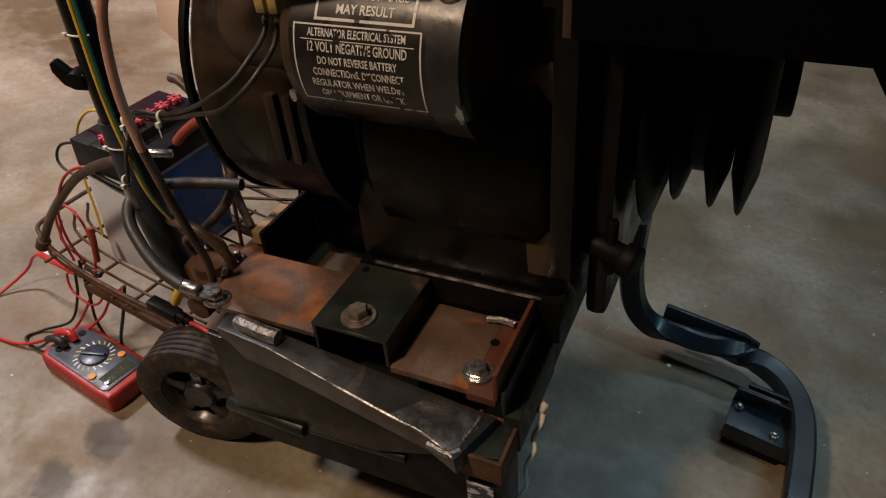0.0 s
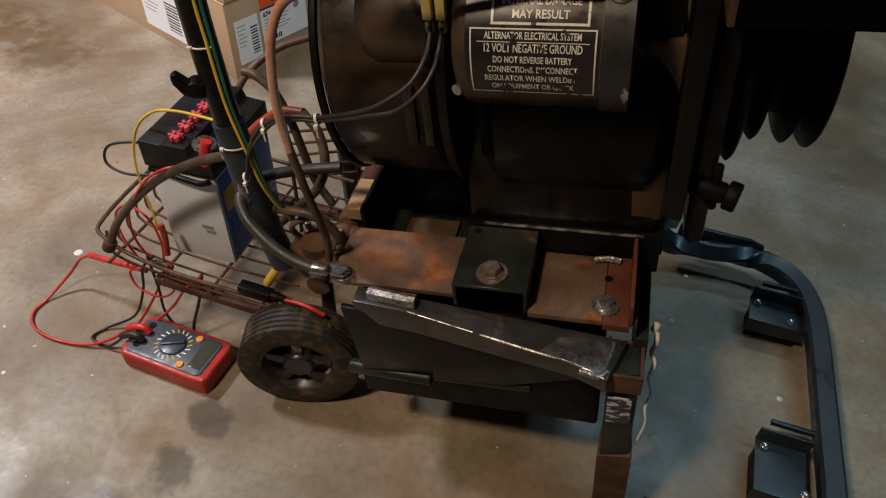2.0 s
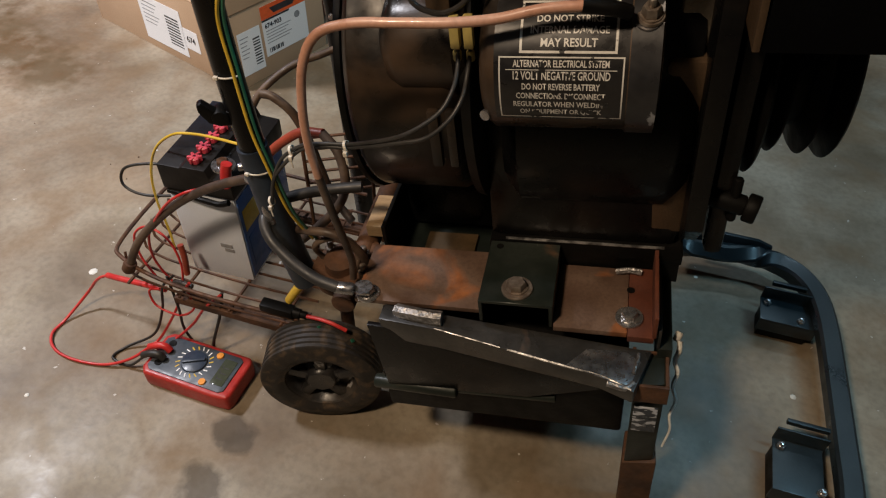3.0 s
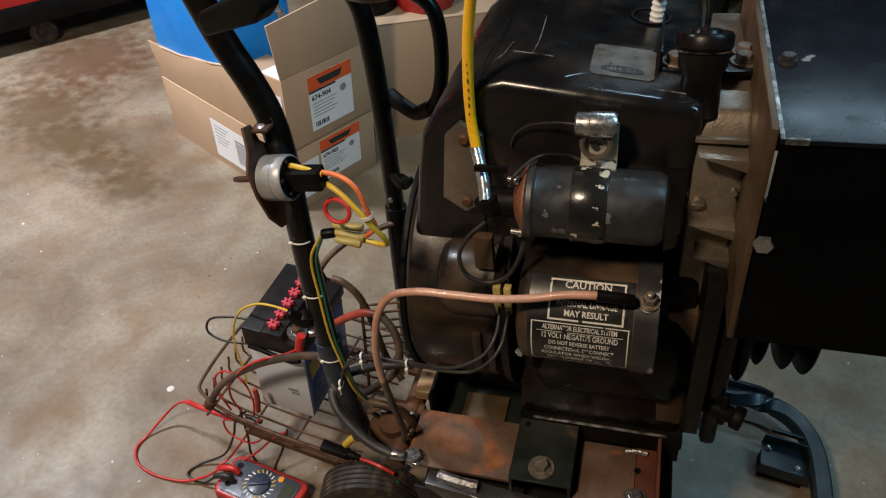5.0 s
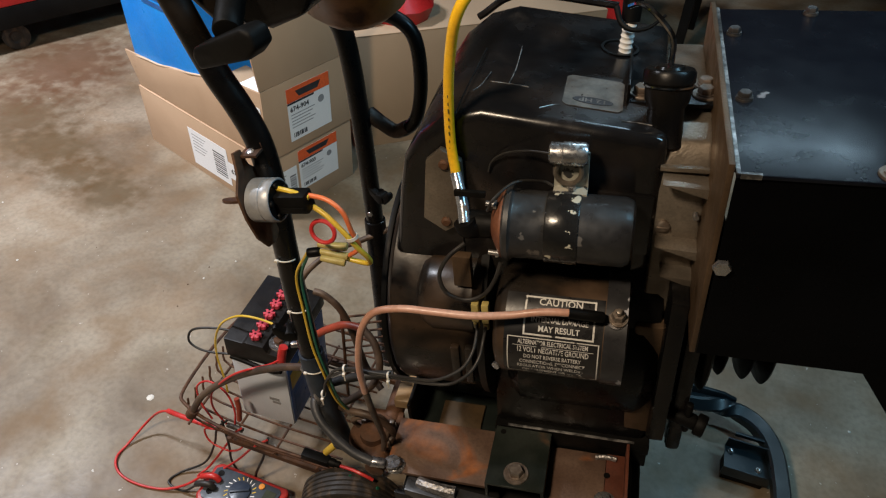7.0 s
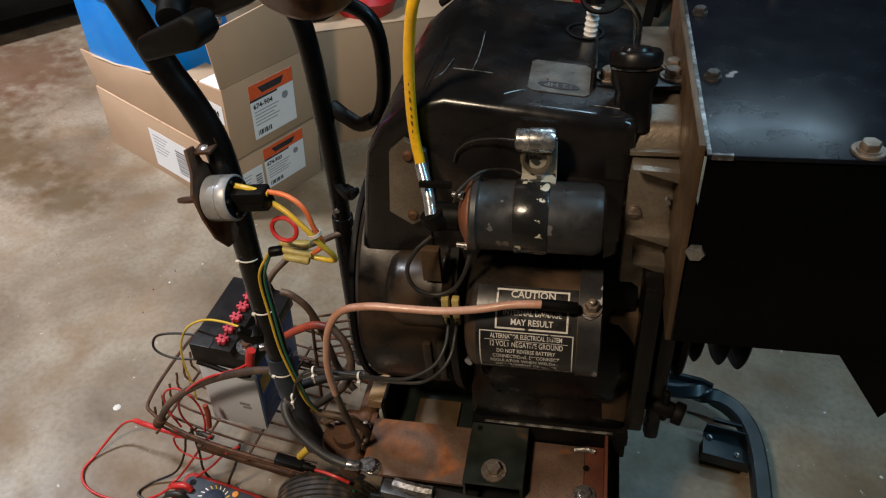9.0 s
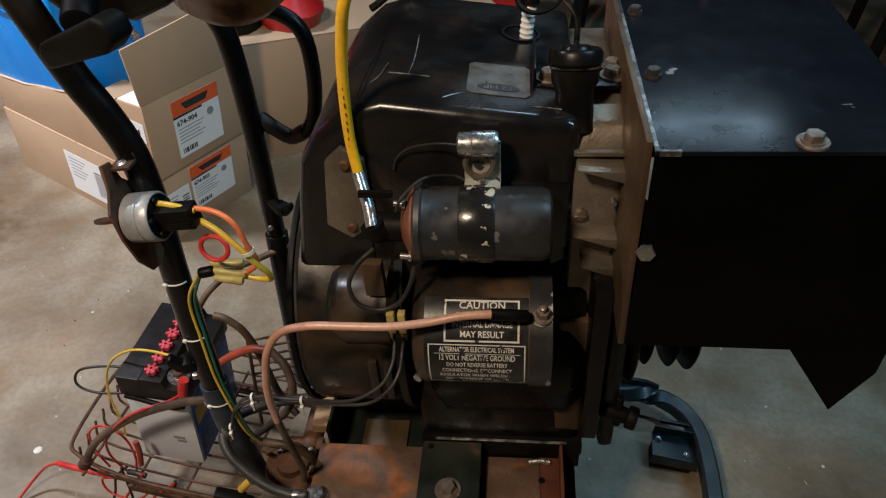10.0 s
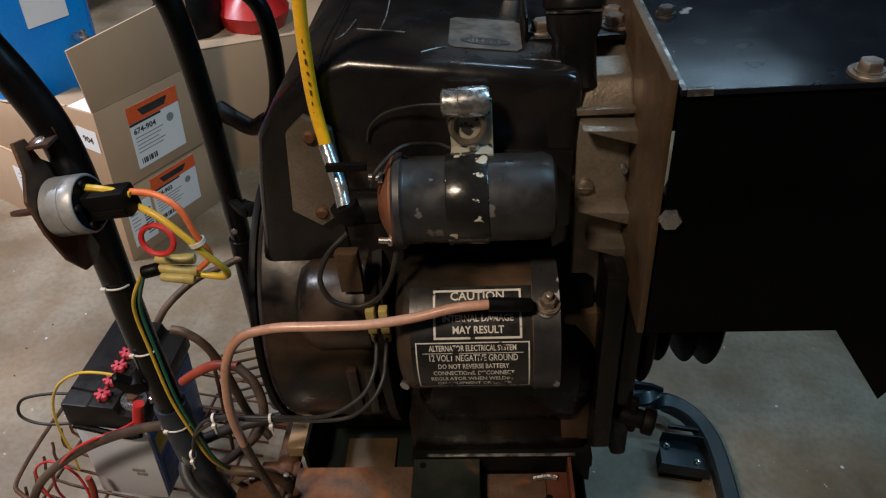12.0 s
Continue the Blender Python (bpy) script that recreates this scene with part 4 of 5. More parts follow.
def build_hoop():
    h = thing("bumper_hoop", "dark painted square-tube hoop lying near the floor", "bumper")
    z = 0.068
    part("hoop_tube", B(sweep([(0.0, 1.225, 0.30), (0.008, 1.228, 0.20), (0.030, 1.232, 0.115), (0.066, 1.236, 0.074), (0.12, 1.242, z), (0.20, 1.254, z), (0.262, 1.253, z), (0.312, 1.226, z), (0.345, 1.172, z), (0.360, 1.09, z), (0.367, 0.97, z), (0.373, 0.84, z), (0.377, 0.74, z), (0.366, 0.68, z), (0.33, 0.645, z), (0.25, 0.635, z), (0.10, 0.63, z)], 0.0185, square=True, steps=6)), HOOP_PAINT, h)
    ledge = [(0.083, 0.060), (0.255, 0.060), (0.255, 0.090), (0.225, 0.100), (0.083, 0.100)]
    part("ledge", B(prism(ledge, "y", 1.268, 1.277, 0.002)), HOOP_PAINT, h)
    for y0, y1, dx in ((1.098, 1.160, 0.004), (0.735, 0.835, 0.026)):
        tab = part("tab", B(box(0.239 + dx, 0.345, y0, y1, 0.050, 0.054, 0.0015), box(0.239 + dx, 0.348, y1 - 0.004, y1, 0.054, 0.084, 0.0015), box(0.239 + dx, 0.348, y0, y0 + 0.004, 0.022, 0.05, 0.001)), HOOP_PAINT, h, "angle tab with two small bolts")
        part("brace", B(box(0.255 + dx, 0.350, y1 + 0.016, y1 + 0.024, 0.072, 0.082, 0.002)), HOOP_PAINT, tab)
        for x, y in ((0.252 + dx, y1 - 0.018), (0.314 + dx, y0 + 0.014)):
            part("bolt", B(can((x, y, 0.054), (x, y, 0.066), 0.0045), hexagon((x, y, 0.054), (0, 0, 1), 0.0075, 0.006)), ZINC, tab)
        # added dark block where only shadow lies beneath the floating tab
        part("tab_leg", B(box(0.244 + dx, 0.340, y0 + 0.006, y1 - 0.006, 0.0, 0.05, 0.002)), BLACK_MATT, tab)
    return h


# ---- handle of the cart ----
def build_handle(cart):
    h = new("handle")
    h.parent, h.matrix_basis = cart, MACH.inverted()
    h["label"] = "black tubular handle with two bent uprights"
    part("upright", B(sweep([(-0.520, 0.71, 0.33), (-0.535, 0.702, 0.42), (-0.548, 0.70, 0.53), (-0.562, 0.70, 0.66), (-0.571, 0.70, 0.80), (-0.576, 0.70, 0.90), (-0.586, 0.70, 0.962), (-0.606, 0.70, 1.008), (-0.634, 0.70, 1.055), (-0.668, 0.70, 1.13), (-0.715, 0.70, 1.23)], 0.0175, 18, 6)), BLACK, h)
    part("lower_sleeve", B(sweep([(-0.515, 0.712, 0.30), (-0.535, 0.702, 0.42), (-0.552, 0.70, 0.56)], 0.0208, 18, 6)), surf("dark_blue_sleeve", (0.009, 0.016, 0.030), (0.02, 0.032, 0.052), 12, 0.5, bump=0.08), h)
    part("upright", B(sweep([(-0.585, 1.10, 0.10), (-0.592, 1.10, 0.29), (-0.610, 1.10, 0.50), (-0.634, 1.10, 0.76), (-0.655, 1.10, 0.91), (-0.680, 1.10, 0.97), (-0.76, 1.10, 1.14)], 0.0185, 18, 6)), BLACK, h)
    part("lower_sleeve", B(can((-0.585, 1.10, 0.06), (-0.612, 1.10, 0.52), 0.0225)), BLACK, h)
    wing = [(-0.027, 0.004), (-0.030, 0.014), (-0.024, 0.019), (-0.010, 0.010), (0.0, 0.008), (0.010, 0.010), (0.024, 0.019), (0.030, 0.014), (0.027, 0.004), (0.014, -0.010), (0.0, -0.013), (-0.014, -0.010)]
    for place, stem in ((pose(-0.576, 0.684, 0.612, 0, 12, 28), (0.024, 0.010, -0.004)), (pose(-0.585, 1.078, 0.60, 0, -12, -20), (-0.02, 0.018, 0.0))):
        knob = B(prism(wing, "y", -0.007, 0.007, 0.004, 2), can((0, -0.010, 0), (0, 0.014, 0), 0.011, 0.003, 18), can((0, 0, 0), stem, 0.008, 0.002, 14))
        part("clamp_knob", knob, BLACK_MATT, h, "winged black clamp knob").matrix_basis = place
    part("rivet", B(lathe((-0.614, 1.082, 0.545), (0, -1, 0), [(0, 0), (0, 0.006), (0.003, 0.005), (0.004, 0)], 12)), ZINC, h)
    # moulded console between the uprights
    part("console", B(prism([(-0.70, 1.150), (-0.640, 1.105), (-0.56, 1.110), (-0.515, 1.135), (-0.49, 1.21), (-0.70, 1.24)], "y", 0.72, 0.88, 0.014, 3)), BLACK, h, "black moulded console")
    part("lever", B(prism([(-0.048, -0.016), (0.030, -0.017), (0.048, -0.008), (0.049, 0.009), (0.038, 0.016), (-0.042, 0.009), (-0.050, 0.0)], "y", -0.016, 0.016, 0.008, 3)), BLACK_MATT, h, "black plastic lever").matrix_basis = pose(-0.556, 0.636, 1.132, 0, -24, -8)
    part("lever_stem", B(can((-0.565, 0.645, 1.14), (-0.60, 0.72, 1.16), 0.016)), BLACK_MATT, h)
    part("cross_tube", B(can((-0.665, 0.70, 1.15), (-0.735, 1.10, 1.09), 0.016)), BLACK, h)
    part("grip_loop", B(sweep([(-0.635, 1.12, 0.955), (-0.580, 1.12, 0.965), (-0.535, 1.12, 0.935), (-0.521, 1.12, 0.85), (-0.531, 1.12, 0.77), (-0.571, 1.12, 0.737), (-0.625, 1.12, 0.765)], 0.013, 12, 6)), BLACK, h)
    part("loop_end", B(can((-0.628, 1.115, 0.767), (-0.60, 1.118, 0.748), 0.014), sweep([(-0.605, 1.119, 0.751), (-0.571, 1.12, 0.736), (-0.545, 1.12, 0.752)], 0.0142, 12, 4)), BROWN_HOSE, h)
    tank = part("brown_housing", B(lathe((-0.585, 1.0, 1.02), (0.05, -0.25, 1), [(0, 0), (0.002, 0.03), (0.012, 0.062), (0.035, 0.082), (0.12, 0.088), (0.12, 0)], 36)), BROWN_TANK, h, "round brown enamelled housing")
    return h


def build_ignition_switch():
    s = thing("ignition_switch", "round zinc key switch on a rusty bracket", "switch")
    m = pose(-0.561, 0.664, 0.902, 0, -14, 4)
    plate = [(-0.004, 0.074), (0.012, 0.070), (0.016, 0.046), (0.030, 0.030), (0.031, -0.034), (0.020, -0.066), (0.006, -0.074), (-0.012, -0.070), (-0.026, -0.045), (-0.031, -0.010), (-0.029, 0.026), (-0.012, 0.046)]
    br = part("bracket", B(prism(plate, "x", -0.023, -0.019, 0.001)), RUST_DARK, s, "thin rusty bracket plate")
    br.matrix_basis = m
    part("bracket_tab", B(box(-0.022, 0.004, 0.006, 0.030, 0.060, 0.064, 0.001), box(-0.008, 0.004, 0.024, 0.034, 0.050, 0.072, 0.001)), RUST_DARK, br)
    part("bracket_rivet", B(lathe((-0.010, 0.016, 0.0625), (0, -0.3, 1), [(0, 0), (0, 0.006), (0.002, 0.006), (0.003, 0.004), (0.003, 0)], 14)), ZINC, br)
    body = part("switch_body", B(lathe((-0.018, 0, 0), (1, 0, 0), [(0, 0), (0, 0.0275), (0.0015, 0.0292), (0.020, 0.0292), (0.0205, 0.0284), (0.0225, 0.0284), (0.023, 0.0292), (0.033, 0.0292), (0.0352, 0.0275), (0.0352, 0.0262), (0.030, 0.0255), (0.030, 0)], 40)), ZINC_MATT, s)
    body.matrix_basis = m
    part("switch_back", B(lathe((0.0115, 0, 0), (1, 0, 0), [(0, 0), (0, 0.0245), (0.005, 0.0240), (0.005, 0)], 24), *[can((0.0125, 0.021 * math.cos(a), 0.021 * math.sin(a)), (0.0205, 0.021 * math.cos(a), 0.021 * math.sin(a)), 0.0042, seg=10) for a in (0.3, 1.5, 2.8, 4.0, 5.2)]), BLACK_MATT, body)
    part("plug", B(box(0.016, 0.062, -0.013, 0.010, -0.014, 0.013, 0.003), box(0.024, 0.058, -0.0145, -0.012, -0.009, -0.003, 0.001)), BLACK_MATT, body, "black connector plug")
    part("key", B(can((-0.042, 0, 0), (-0.018, 0, 0), 0.0060), lathe((-0.055, 0, -0.001), (0.1, 0.45, 1), [(-0.0018, 0), (-0.0018, 0.0135), (0.0018, 0.0135), (0.0018, 0)], 20)), RUST_DARK, body, "flat dark key")
    return s


# ---- battery, basket, meter ----
def build_battery():
    b = thing("car_battery", "white and black lead-acid battery with pink vent caps", "battery", at=pose(-0.722, 0.868, 0.168, 0, 0, 3))
    part("case", B(prism([(-0.072, -0.090), (0.048, -0.090), (0.048, 0.090), (-0.072, 0.090)], "z", 0, 0.20, 0.006)), BAT_CASE, b, "off-white plastic case")
    part("side_label", B(box(0.0482, 0.0492, -0.085, 0.085, 0.01, 0.19, 0.0003)), BAT_BLUE, b, "dark blue printed side")
    part("brand_patch", B(box(0.0494, 0.0500, -0.078, -0.03, 0.115, 0.16, 0.0002, None)), YELLOW_WIRE, b, "yellow printed patch")
    part("print_patch", B(box(0.0494, 0.0500, -0.075, -0.03, 0.03, 0.10, 0.0002)), BLUE_DARK, b)
    part("print_mark", B(box(0.0, 0.022, -0.0912, -0.0904, 0.078, 0.086, 0), box(0.006, 0.024, -0.0912, -0.0904, 0.068, 0.075, 0)), INK_GREY, b)
    lid = part("lid", B(prism([(-0.075, 0.198), (0.052, 0.198), (0.052, 0.232), (0.016, 0.234), (0.010, 0.250), (-0.030, 0.250), (-0.034, 0.247), (-0.075, 0.247)], "y", -0.094, 0.094, 0.003)), BAT_LID, b)
    for k in range(6):
        y = -0.074 + k * 0.0290
        part("vent_cap", B(lathe((-0.014, y, 0.250), (0, 0, 1), [(0, 0), (0, 0.009), (0.008, 0.009), (0.010, 0.007), (0.010, 0)], 12), *[box(-0.0118, 0.0118, -0.0024, 0.0024, 0.002, 0.011, 0.0008, pose(-0.014, y, 0.250, 0, 0, a)) for a in (20, 80, 140)]), CAP_PINK, lid)
    # uneven black strip along the front, just under the lid
    part("acid_crust", B(sweep([(-0.068, -0.0945, 0.192), (-0.04, -0.0945, 0.19), (0.0, -0.0948, 0.187), (0.025, -0.0945, 0.185), (0.045, -0.0945, 0.192)], 0.005, 8, 5, wobble=0.007)), BLACK_MATT, lid)
    post = part("terminal", B(can((0.036, -0.076, 0.230), (0.036, -0.076, 0.262), 0.0095), lathe((0.036, -0.076, 0.252), (0.1, 0, 1), [(0, 0), (0, 0.019), (0.004, 0.019), (0.004, 0)], 20), can((0.058, -0.072, 0.252), (0.095, -0.05, 0.250), 0.007)), BARE, b, "corroded lead terminal lug")
    part("terminal_nut", B(hexagon((0.036, -0.076, 0.257), (0, 0, 1), 0.010, 0.008)), RUST_DARK, post)
    return b


def build_basket():
    w = thing("wire_basket", "rusty wire basket tray holding the battery", "basket")
    z = 0.185
    for k in range(11):
        t = k / 10
        x0, x1 = -0.905 + 0.02 * abs(t - 0.5), -0.54
        y = 0.715 + 0.30 * t
        part("wire", B(sweep([(x0, y + 0.02, z + 0.03), (x0 + 0.025, y, z - 0.004), (-0.72, y - 0.004, z - 0.016), (x1, y, z - 0.018)], 0.0026, 6, 4)), BASKET, w)
    for x in (-0.885, -0.78, -0.68, -0.58):
        part("cross_wire", B(can((x, 0.705, z - 0.020), (x, 1.02, z - 0.020), 0.0030, seg=8)), BASKET, w)
    part("rim_wire", B(sweep([(-0.54, 0.705, z + 0.012), (-0.75, 0.70, z + 0.018), (-0.88, 0.715, z + 0.034), (-0.912, 0.76, z + 0.04), (-0.912, 0.95, z + 0.04), (-0.86, 1.02, z + 0.03), (-0.55, 1.03, z + 0.02)], 0.0038, 8, 6)), BASKET, w)
    part("frame_bar", B(box(-0.80, -0.46, 0.712, 0.732, 0.135, 0.150, 0.002)), RUST_DARK, w)
    part("frame_bar", B(box(-0.80, -0.46, 0.98, 1.0, 0.135, 0.150, 0.002)), RUST_DARK, w)
    part("back_grille", B(*[can((-0.60, 0.90, 0.30 + k * 0.024), (-0.44, 0.99, 0.30 + k * 0.024), 0.0026, seg=8) for k in range(6)], can((-0.50, 0.955, 0.16), (-0.50, 0.955, 0.43), 0.0035, seg=8), can((-0.60, 0.90, 0.16), (-0.60, 0.90, 0.43), 0.0035, seg=8)), BASKET, w)
    part("tray_post", B(can((-0.50, 0.80, 0.0), (-0.50, 0.80, 0.17), 0.012)), RUST_DARK, w)
    part("tray_post", B(can((-0.84, 0.99, 0.0), (-0.84, 0.99, 0.165), 0.006)), RUST_DARK, w)
    return w


def build_meter():
    m = thing("multimeter", "digital multimeter in a red rubber holster", "multimeter", at=pose(-0.749, 0.658, 0.0, 0, 0, -2))
    out = [(-0.092, -0.036), (-0.082, -0.049), (0.060, -0.049), (0.092, -0.046), (0.095, -0.036), (0.095, 0.038), (0.088, 0.049), (-0.080, 0.049), (-0.092, 0.038)]
    part("holster", B(prism(out, "z", 0.0, 0.040, 0.008, 3)), METER_RED, m)
    face = [(-0.083, -0.032), (-0.074, -0.040), (0.072, -0.040), (0.080, -0.034), (0.080, 0.034), (0.072, 0.040), (-0.072, 0.040), (-0.083, 0.032)]
    f = part("face", B(prism(face, "z", 0.038, 0.0425, 0.0015)), METER_FACE, m, "slate blue front with printed scale")
    part("dial", B(lathe((-0.004, 0.002, 0.0425), (0, 0, 1), [(0, 0), (0, 0.0245), (0.003, 0.0235), (0.004, 0.021), (0.004, 0)], 36), box(-0.021, 0.021, -0.0035, 0.0035, 0.045, 0.0505, 0.0015, pose(-0.004, 0.002, 0, 0, 0, 28))), METER_DIAL, f)
    for k in range(20):
        a = 2 * math.pi * k / 20
        mk = B(box(-0.0042, 0.0042, -0.0011, 0.0011, 0.0426, 0.0428, 0, Matrix.Translation((-0.004, 0.002, 0)) @ Matrix.Rotation(a, 4, "Z") @ Matrix.Translation((0.031, 0, 0)) @ Matrix.Rotation(0.4, 4, "Z")))
        part("scale_mark", mk, YELLOW_WIRE if k % 5 in (1, 2) else PAPER, f, smooth=False)
    part("lcd", B(box(0.047, 0.073, -0.028, 0.028, 0.0424, 0.0434, 0.0004)), LCD, f, "grey-green display")
    for k, w_ in enumerate((0.006, 0.006, 0.006)):
        part("digit_bar", B(box(0.052, 0.066, -0.016 + k * 0.012, -0.016 + k * 0.012 + 0.002, 0.0436, 0.0437, 0), box(0.052, 0.0535, -0.016 + k * 0.012, -0.009 + k * 0.012, 0.0436, 0.0437, 0)), INK, f, smooth=False)
    for y in (-0.031, 0.030):
        part("button", B(lathe((0.034, y, 0.0424), (0, 0, 1), [(0, 0), (0, 0.007), (0.003, 0.0065), (0.003, 0)], 20)), ORANGE_BTN, f)
    for y, mm in ((-0.022, INK), (0.024, INK)):
        part("socket", B(lathe((-0.066, y, 0.0424), (0, 0, 1), [(0, 0), (0, 0.007), (0.0015, 0.007), (0.0015, 0.004), (0.0005, 0)], 18)), BLACK_MATT, f)
    for y, mat, nm in ((0.006, RED_WIRE, "red_plug"), (-0.014, WIRE_BLACK, "black_plug")):
        part(nm, B(sweep([(-0.058, y, 0.046), (-0.068, y, 0.056), (-0.084, y - 0.003, 0.054), (-0.100, y - 0.006, 0.046)], 0.0068, 10, 5)), mat, m)
    return m


# ---- cables ----
def cable(name, pts, r, mat, label, category="cable", at=None, closed=False, wobble=0.0):
    ob = solo(name, B(sweep(pts, r, 10, 8, closed, wobble=wobble)), mat, label, category)
    if at is not None:
        ob.matrix_basis = at
    return ob


def build_cables():
    # copper coloured starter cable
    c = thing("starter_cable", "copper-coloured insulated cable looping to the starter", "cable", at=MACH)
    part("cable", B(sweep([(0.092, 0.006, 0.419), (0.045, 0.002, 0.418), (0.0, -0.004, 0.411), (-0.045, -0.012, 0.411), (-0.093, -0.014, 0.412), (-0.141, -0.015, 0.412), (-0.178, -0.018, 0.402), (-0.200, -0.021, 0.370), (-0.213, -0.022, 0.320), (-0.219, -0.021, 0.273), (-0.221, -0.016, 0.220)], 0.0052, 14, 8)), COPPER, c)
    part("lower_cable", B(sweep([(-0.221, -0.016, 0.222), (-0.223, -0.004, 0.156), (-0.224, 0.010, 0.086), (-0.228, 0.022, 0.040), (-0.236, 0.028, 0.0)], 0.0053, 14, 8)), BROWN_HOSE, c, "darkened brown lower end of the cable")
    part("boot", B(sweep([(0.120, 0.014, 0.408), (0.106, 0.008, 0.415), (0.078, 0.004, 0.420)], 0.0074, 12, 5)), BLACK_MATT, c, "black rubber boot")
    part("lug", B(lathe((0.138, 0.024, 0.3945), (0, -0.35, 1), [(0, 0), (0, 0.0135), (0.003, 0.0135), (0.003, 0)], 24)), BARE, c)
    # heavy ground cable to the deck bolt
    g = thing("ground_cable", "thick black battery cable with crimped lug", "cable")
    part("cable", B(sweep([(-0.418, 0.637, 0.396), (-0.447, 0.638, 0.400), (-0.476, 0.643, 0.408), (-0.503, 0.651, 0.419), (-0.528, 0.662, 0.433), (-0.545, 0.682, 0.446), (-0.542, 0.712, 0.452), (-0.518, 0.736, 0.455), (-0.480, 0.760, 0.456), (-0.435, 0.775, 0.462)], 0.0082, 14, 8)), HOSE, g)
    part("lug", B(can((-0.424, 0.637, 0.395), (-0.396, 0.643, 0.394), 0.0088), lathe((-0.386, 0.650, 0.3925), (-0.12, 0, 1), [(0, 0), (0, 0.0135), (0.003, 0.0135), (0.003, 0)], 20)), BARE, g, "bright crimped lug")
    # curved hose from the handle to the basket
    b = thing("battery_lead", "dirty brown cable arching down to the basket", "cable")
    part("cable", B(sweep([(-0.572, 0.719, 0.486), (-0.623, 0.722, 0.460), (-0.669, 0.720, 0.434), (-0.723, 0.720, 0.394), (-0.782, 0.721, 0.337), (-0.836, 0.718, 0.273), (-0.866, 0.706, 0.214)], 0.0072, 12, 8)), BROWN_HOSE, b)
    part("lug", B(can((-0.580, 0.716, 0.489), (-0.552, 0.708, 0.490), 0.011), can((-0.546, 0.690, 0.486), (-0.535, 0.684, 0.440), 0.008)), BARE, b)
    part("tape_end", B(can((-0.860, 0.708, 0.226), (-0.869, 0.704, 0.207), 0.0115)), RUST_DARK, b)
    # pair of grey wires from the starter connector to the handle
    for k, nm in ((0, "sensor_wire"), (1, "sensor_wire")):
        d = 0.009 * k
        cable(nm, [(-0.047 + 1.5 * d, 0.023, 0.364), (-0.046 + d, 0.010, 0.350 - d), (-0.048 + d, -0.012, 0.338 - d), (-0.060 + d, -0.028, 0.322 - d), (-0.085 + d, -0.036, 0.306 - 1.2 * d), (-0.110, -0.034, 0.293 - 0.8 * d), (-0.142, -0.024, 0.279 - 0.6 * d), (-0.177, -0.014, 0.267 - 0.5 * d), (-0.204, -0.013, 0.266 - 0.5 * d), (-0.240, 0.0, 0.252 - 0.5 * d), (-0.283, 0.020, 0.216 - d), (-0.312, 0.030, 0.171), (-0.324, 0.027, 0.130)], 0.0024, HOSE, "thin grey-black wire with white ties", at=MACH)
    for p in ((-0.177, -0.014, 0.265), (-0.259, 0.008, 0.239), (-0.322, 0.026, 0.140)):
        solo("cable_tie", B(lathe(p, (1, 0, 0.2), [(-0.0016, 0.0054), (-0.0016, 0.0064), (0.0016, 0.0064), (0.0016, 0.0054)], 16), box(p[0] - 0.0024, p[0] + 0.0024, p[1] - 0.010, p[1] - 0.0045, p[2] - 0.009, p[2] - 0.003, 0.0008), box(p[0] - 0.001, p[0] + 0.001, p[1] - 0.009, p[1] - 0.008, p[2] - 0.020, p[2] - 0.008, 0.0003)), WHITE_TIE, "white nylon tie round the wires", "cable tie", "white cable ties").matrix_basis = MACH
    for k, x in enumerate((-0.048, -0.034)):
        solo("connector", B(box(x - 0.0050, x + 0.0050, 0.016, 0.027, 0.368, 0.402, 0.002), can((x, 0.023, 0.352), (x, 0.023, 0.364), 0.0045)), YELLOW_DULL, "translucent yellow wire connector", "connector", "yellow connectors").matrix_basis = MACH
    # yellow ignition lead
    y = thing("ignition_lead", "bright yellow spark plug lead with silver sleeve", "cable", at=MACH)
    part("lead", B(sweep([(-0.080, 0.098, 0.552), (-0.086, 0.106, 0.60), (-0.084, 0.106, 0.66), (-0.076, 0.10, 0.72), (-0.060, 0.09, 0.775), (-0.03, 0.11, 0.815)], 0.0066, 14, 8)), YELLOW, y)
    part("sleeve", B(sweep([(-0.061, 0.050, 0.513), (-0.068, 0.072, 0.53), (-0.081, 0.099, 0.556)], 0.0076, 12, 4)), SLEEVE_BLUE, y, "crinkled silver-blue sleeve")
    part("boot", B(sweep([(-0.030, 0.066, 0.502), (-0.048, 0.060, 0.502), (-0.058, 0.052, 0.506), (-0.062, 0.052, 0.516)], 0.0145, 14, 5)), BLACK_MATT, y)
    for k in range(14):
        z = 0.580 + k * 0.0105
        part("print_dash", B(box(-0.0868 + 0.0004 * k, -0.0858 + 0.0004 * k, 0.0988, 0.0996, z, z + 0.0035 + 0.002 * (k % 3 == 0), 0)), INK, y, smooth=False)
    # harness of the key switch
    s = Vector((-0.507, 0.674, 0.902))
    hs = thing("switch_harness", "orange, yellow and red switch wires with yellow sleeves", "wiring")
    part("orange_wire", B(sweep([s + Vector(p) for p in ((-0.03, 0, 0.014), (0.0, -0.004, 0.020), (0.030, -0.006, 0.022), (0.052, -0.008, 0.010), (0.062, -0.006, -0.020), (0.067, 0.004, -0.054), (0.048, 0.012, -0.082))], 0.0033, 10, 8)), ORANGE_WIRE, hs)
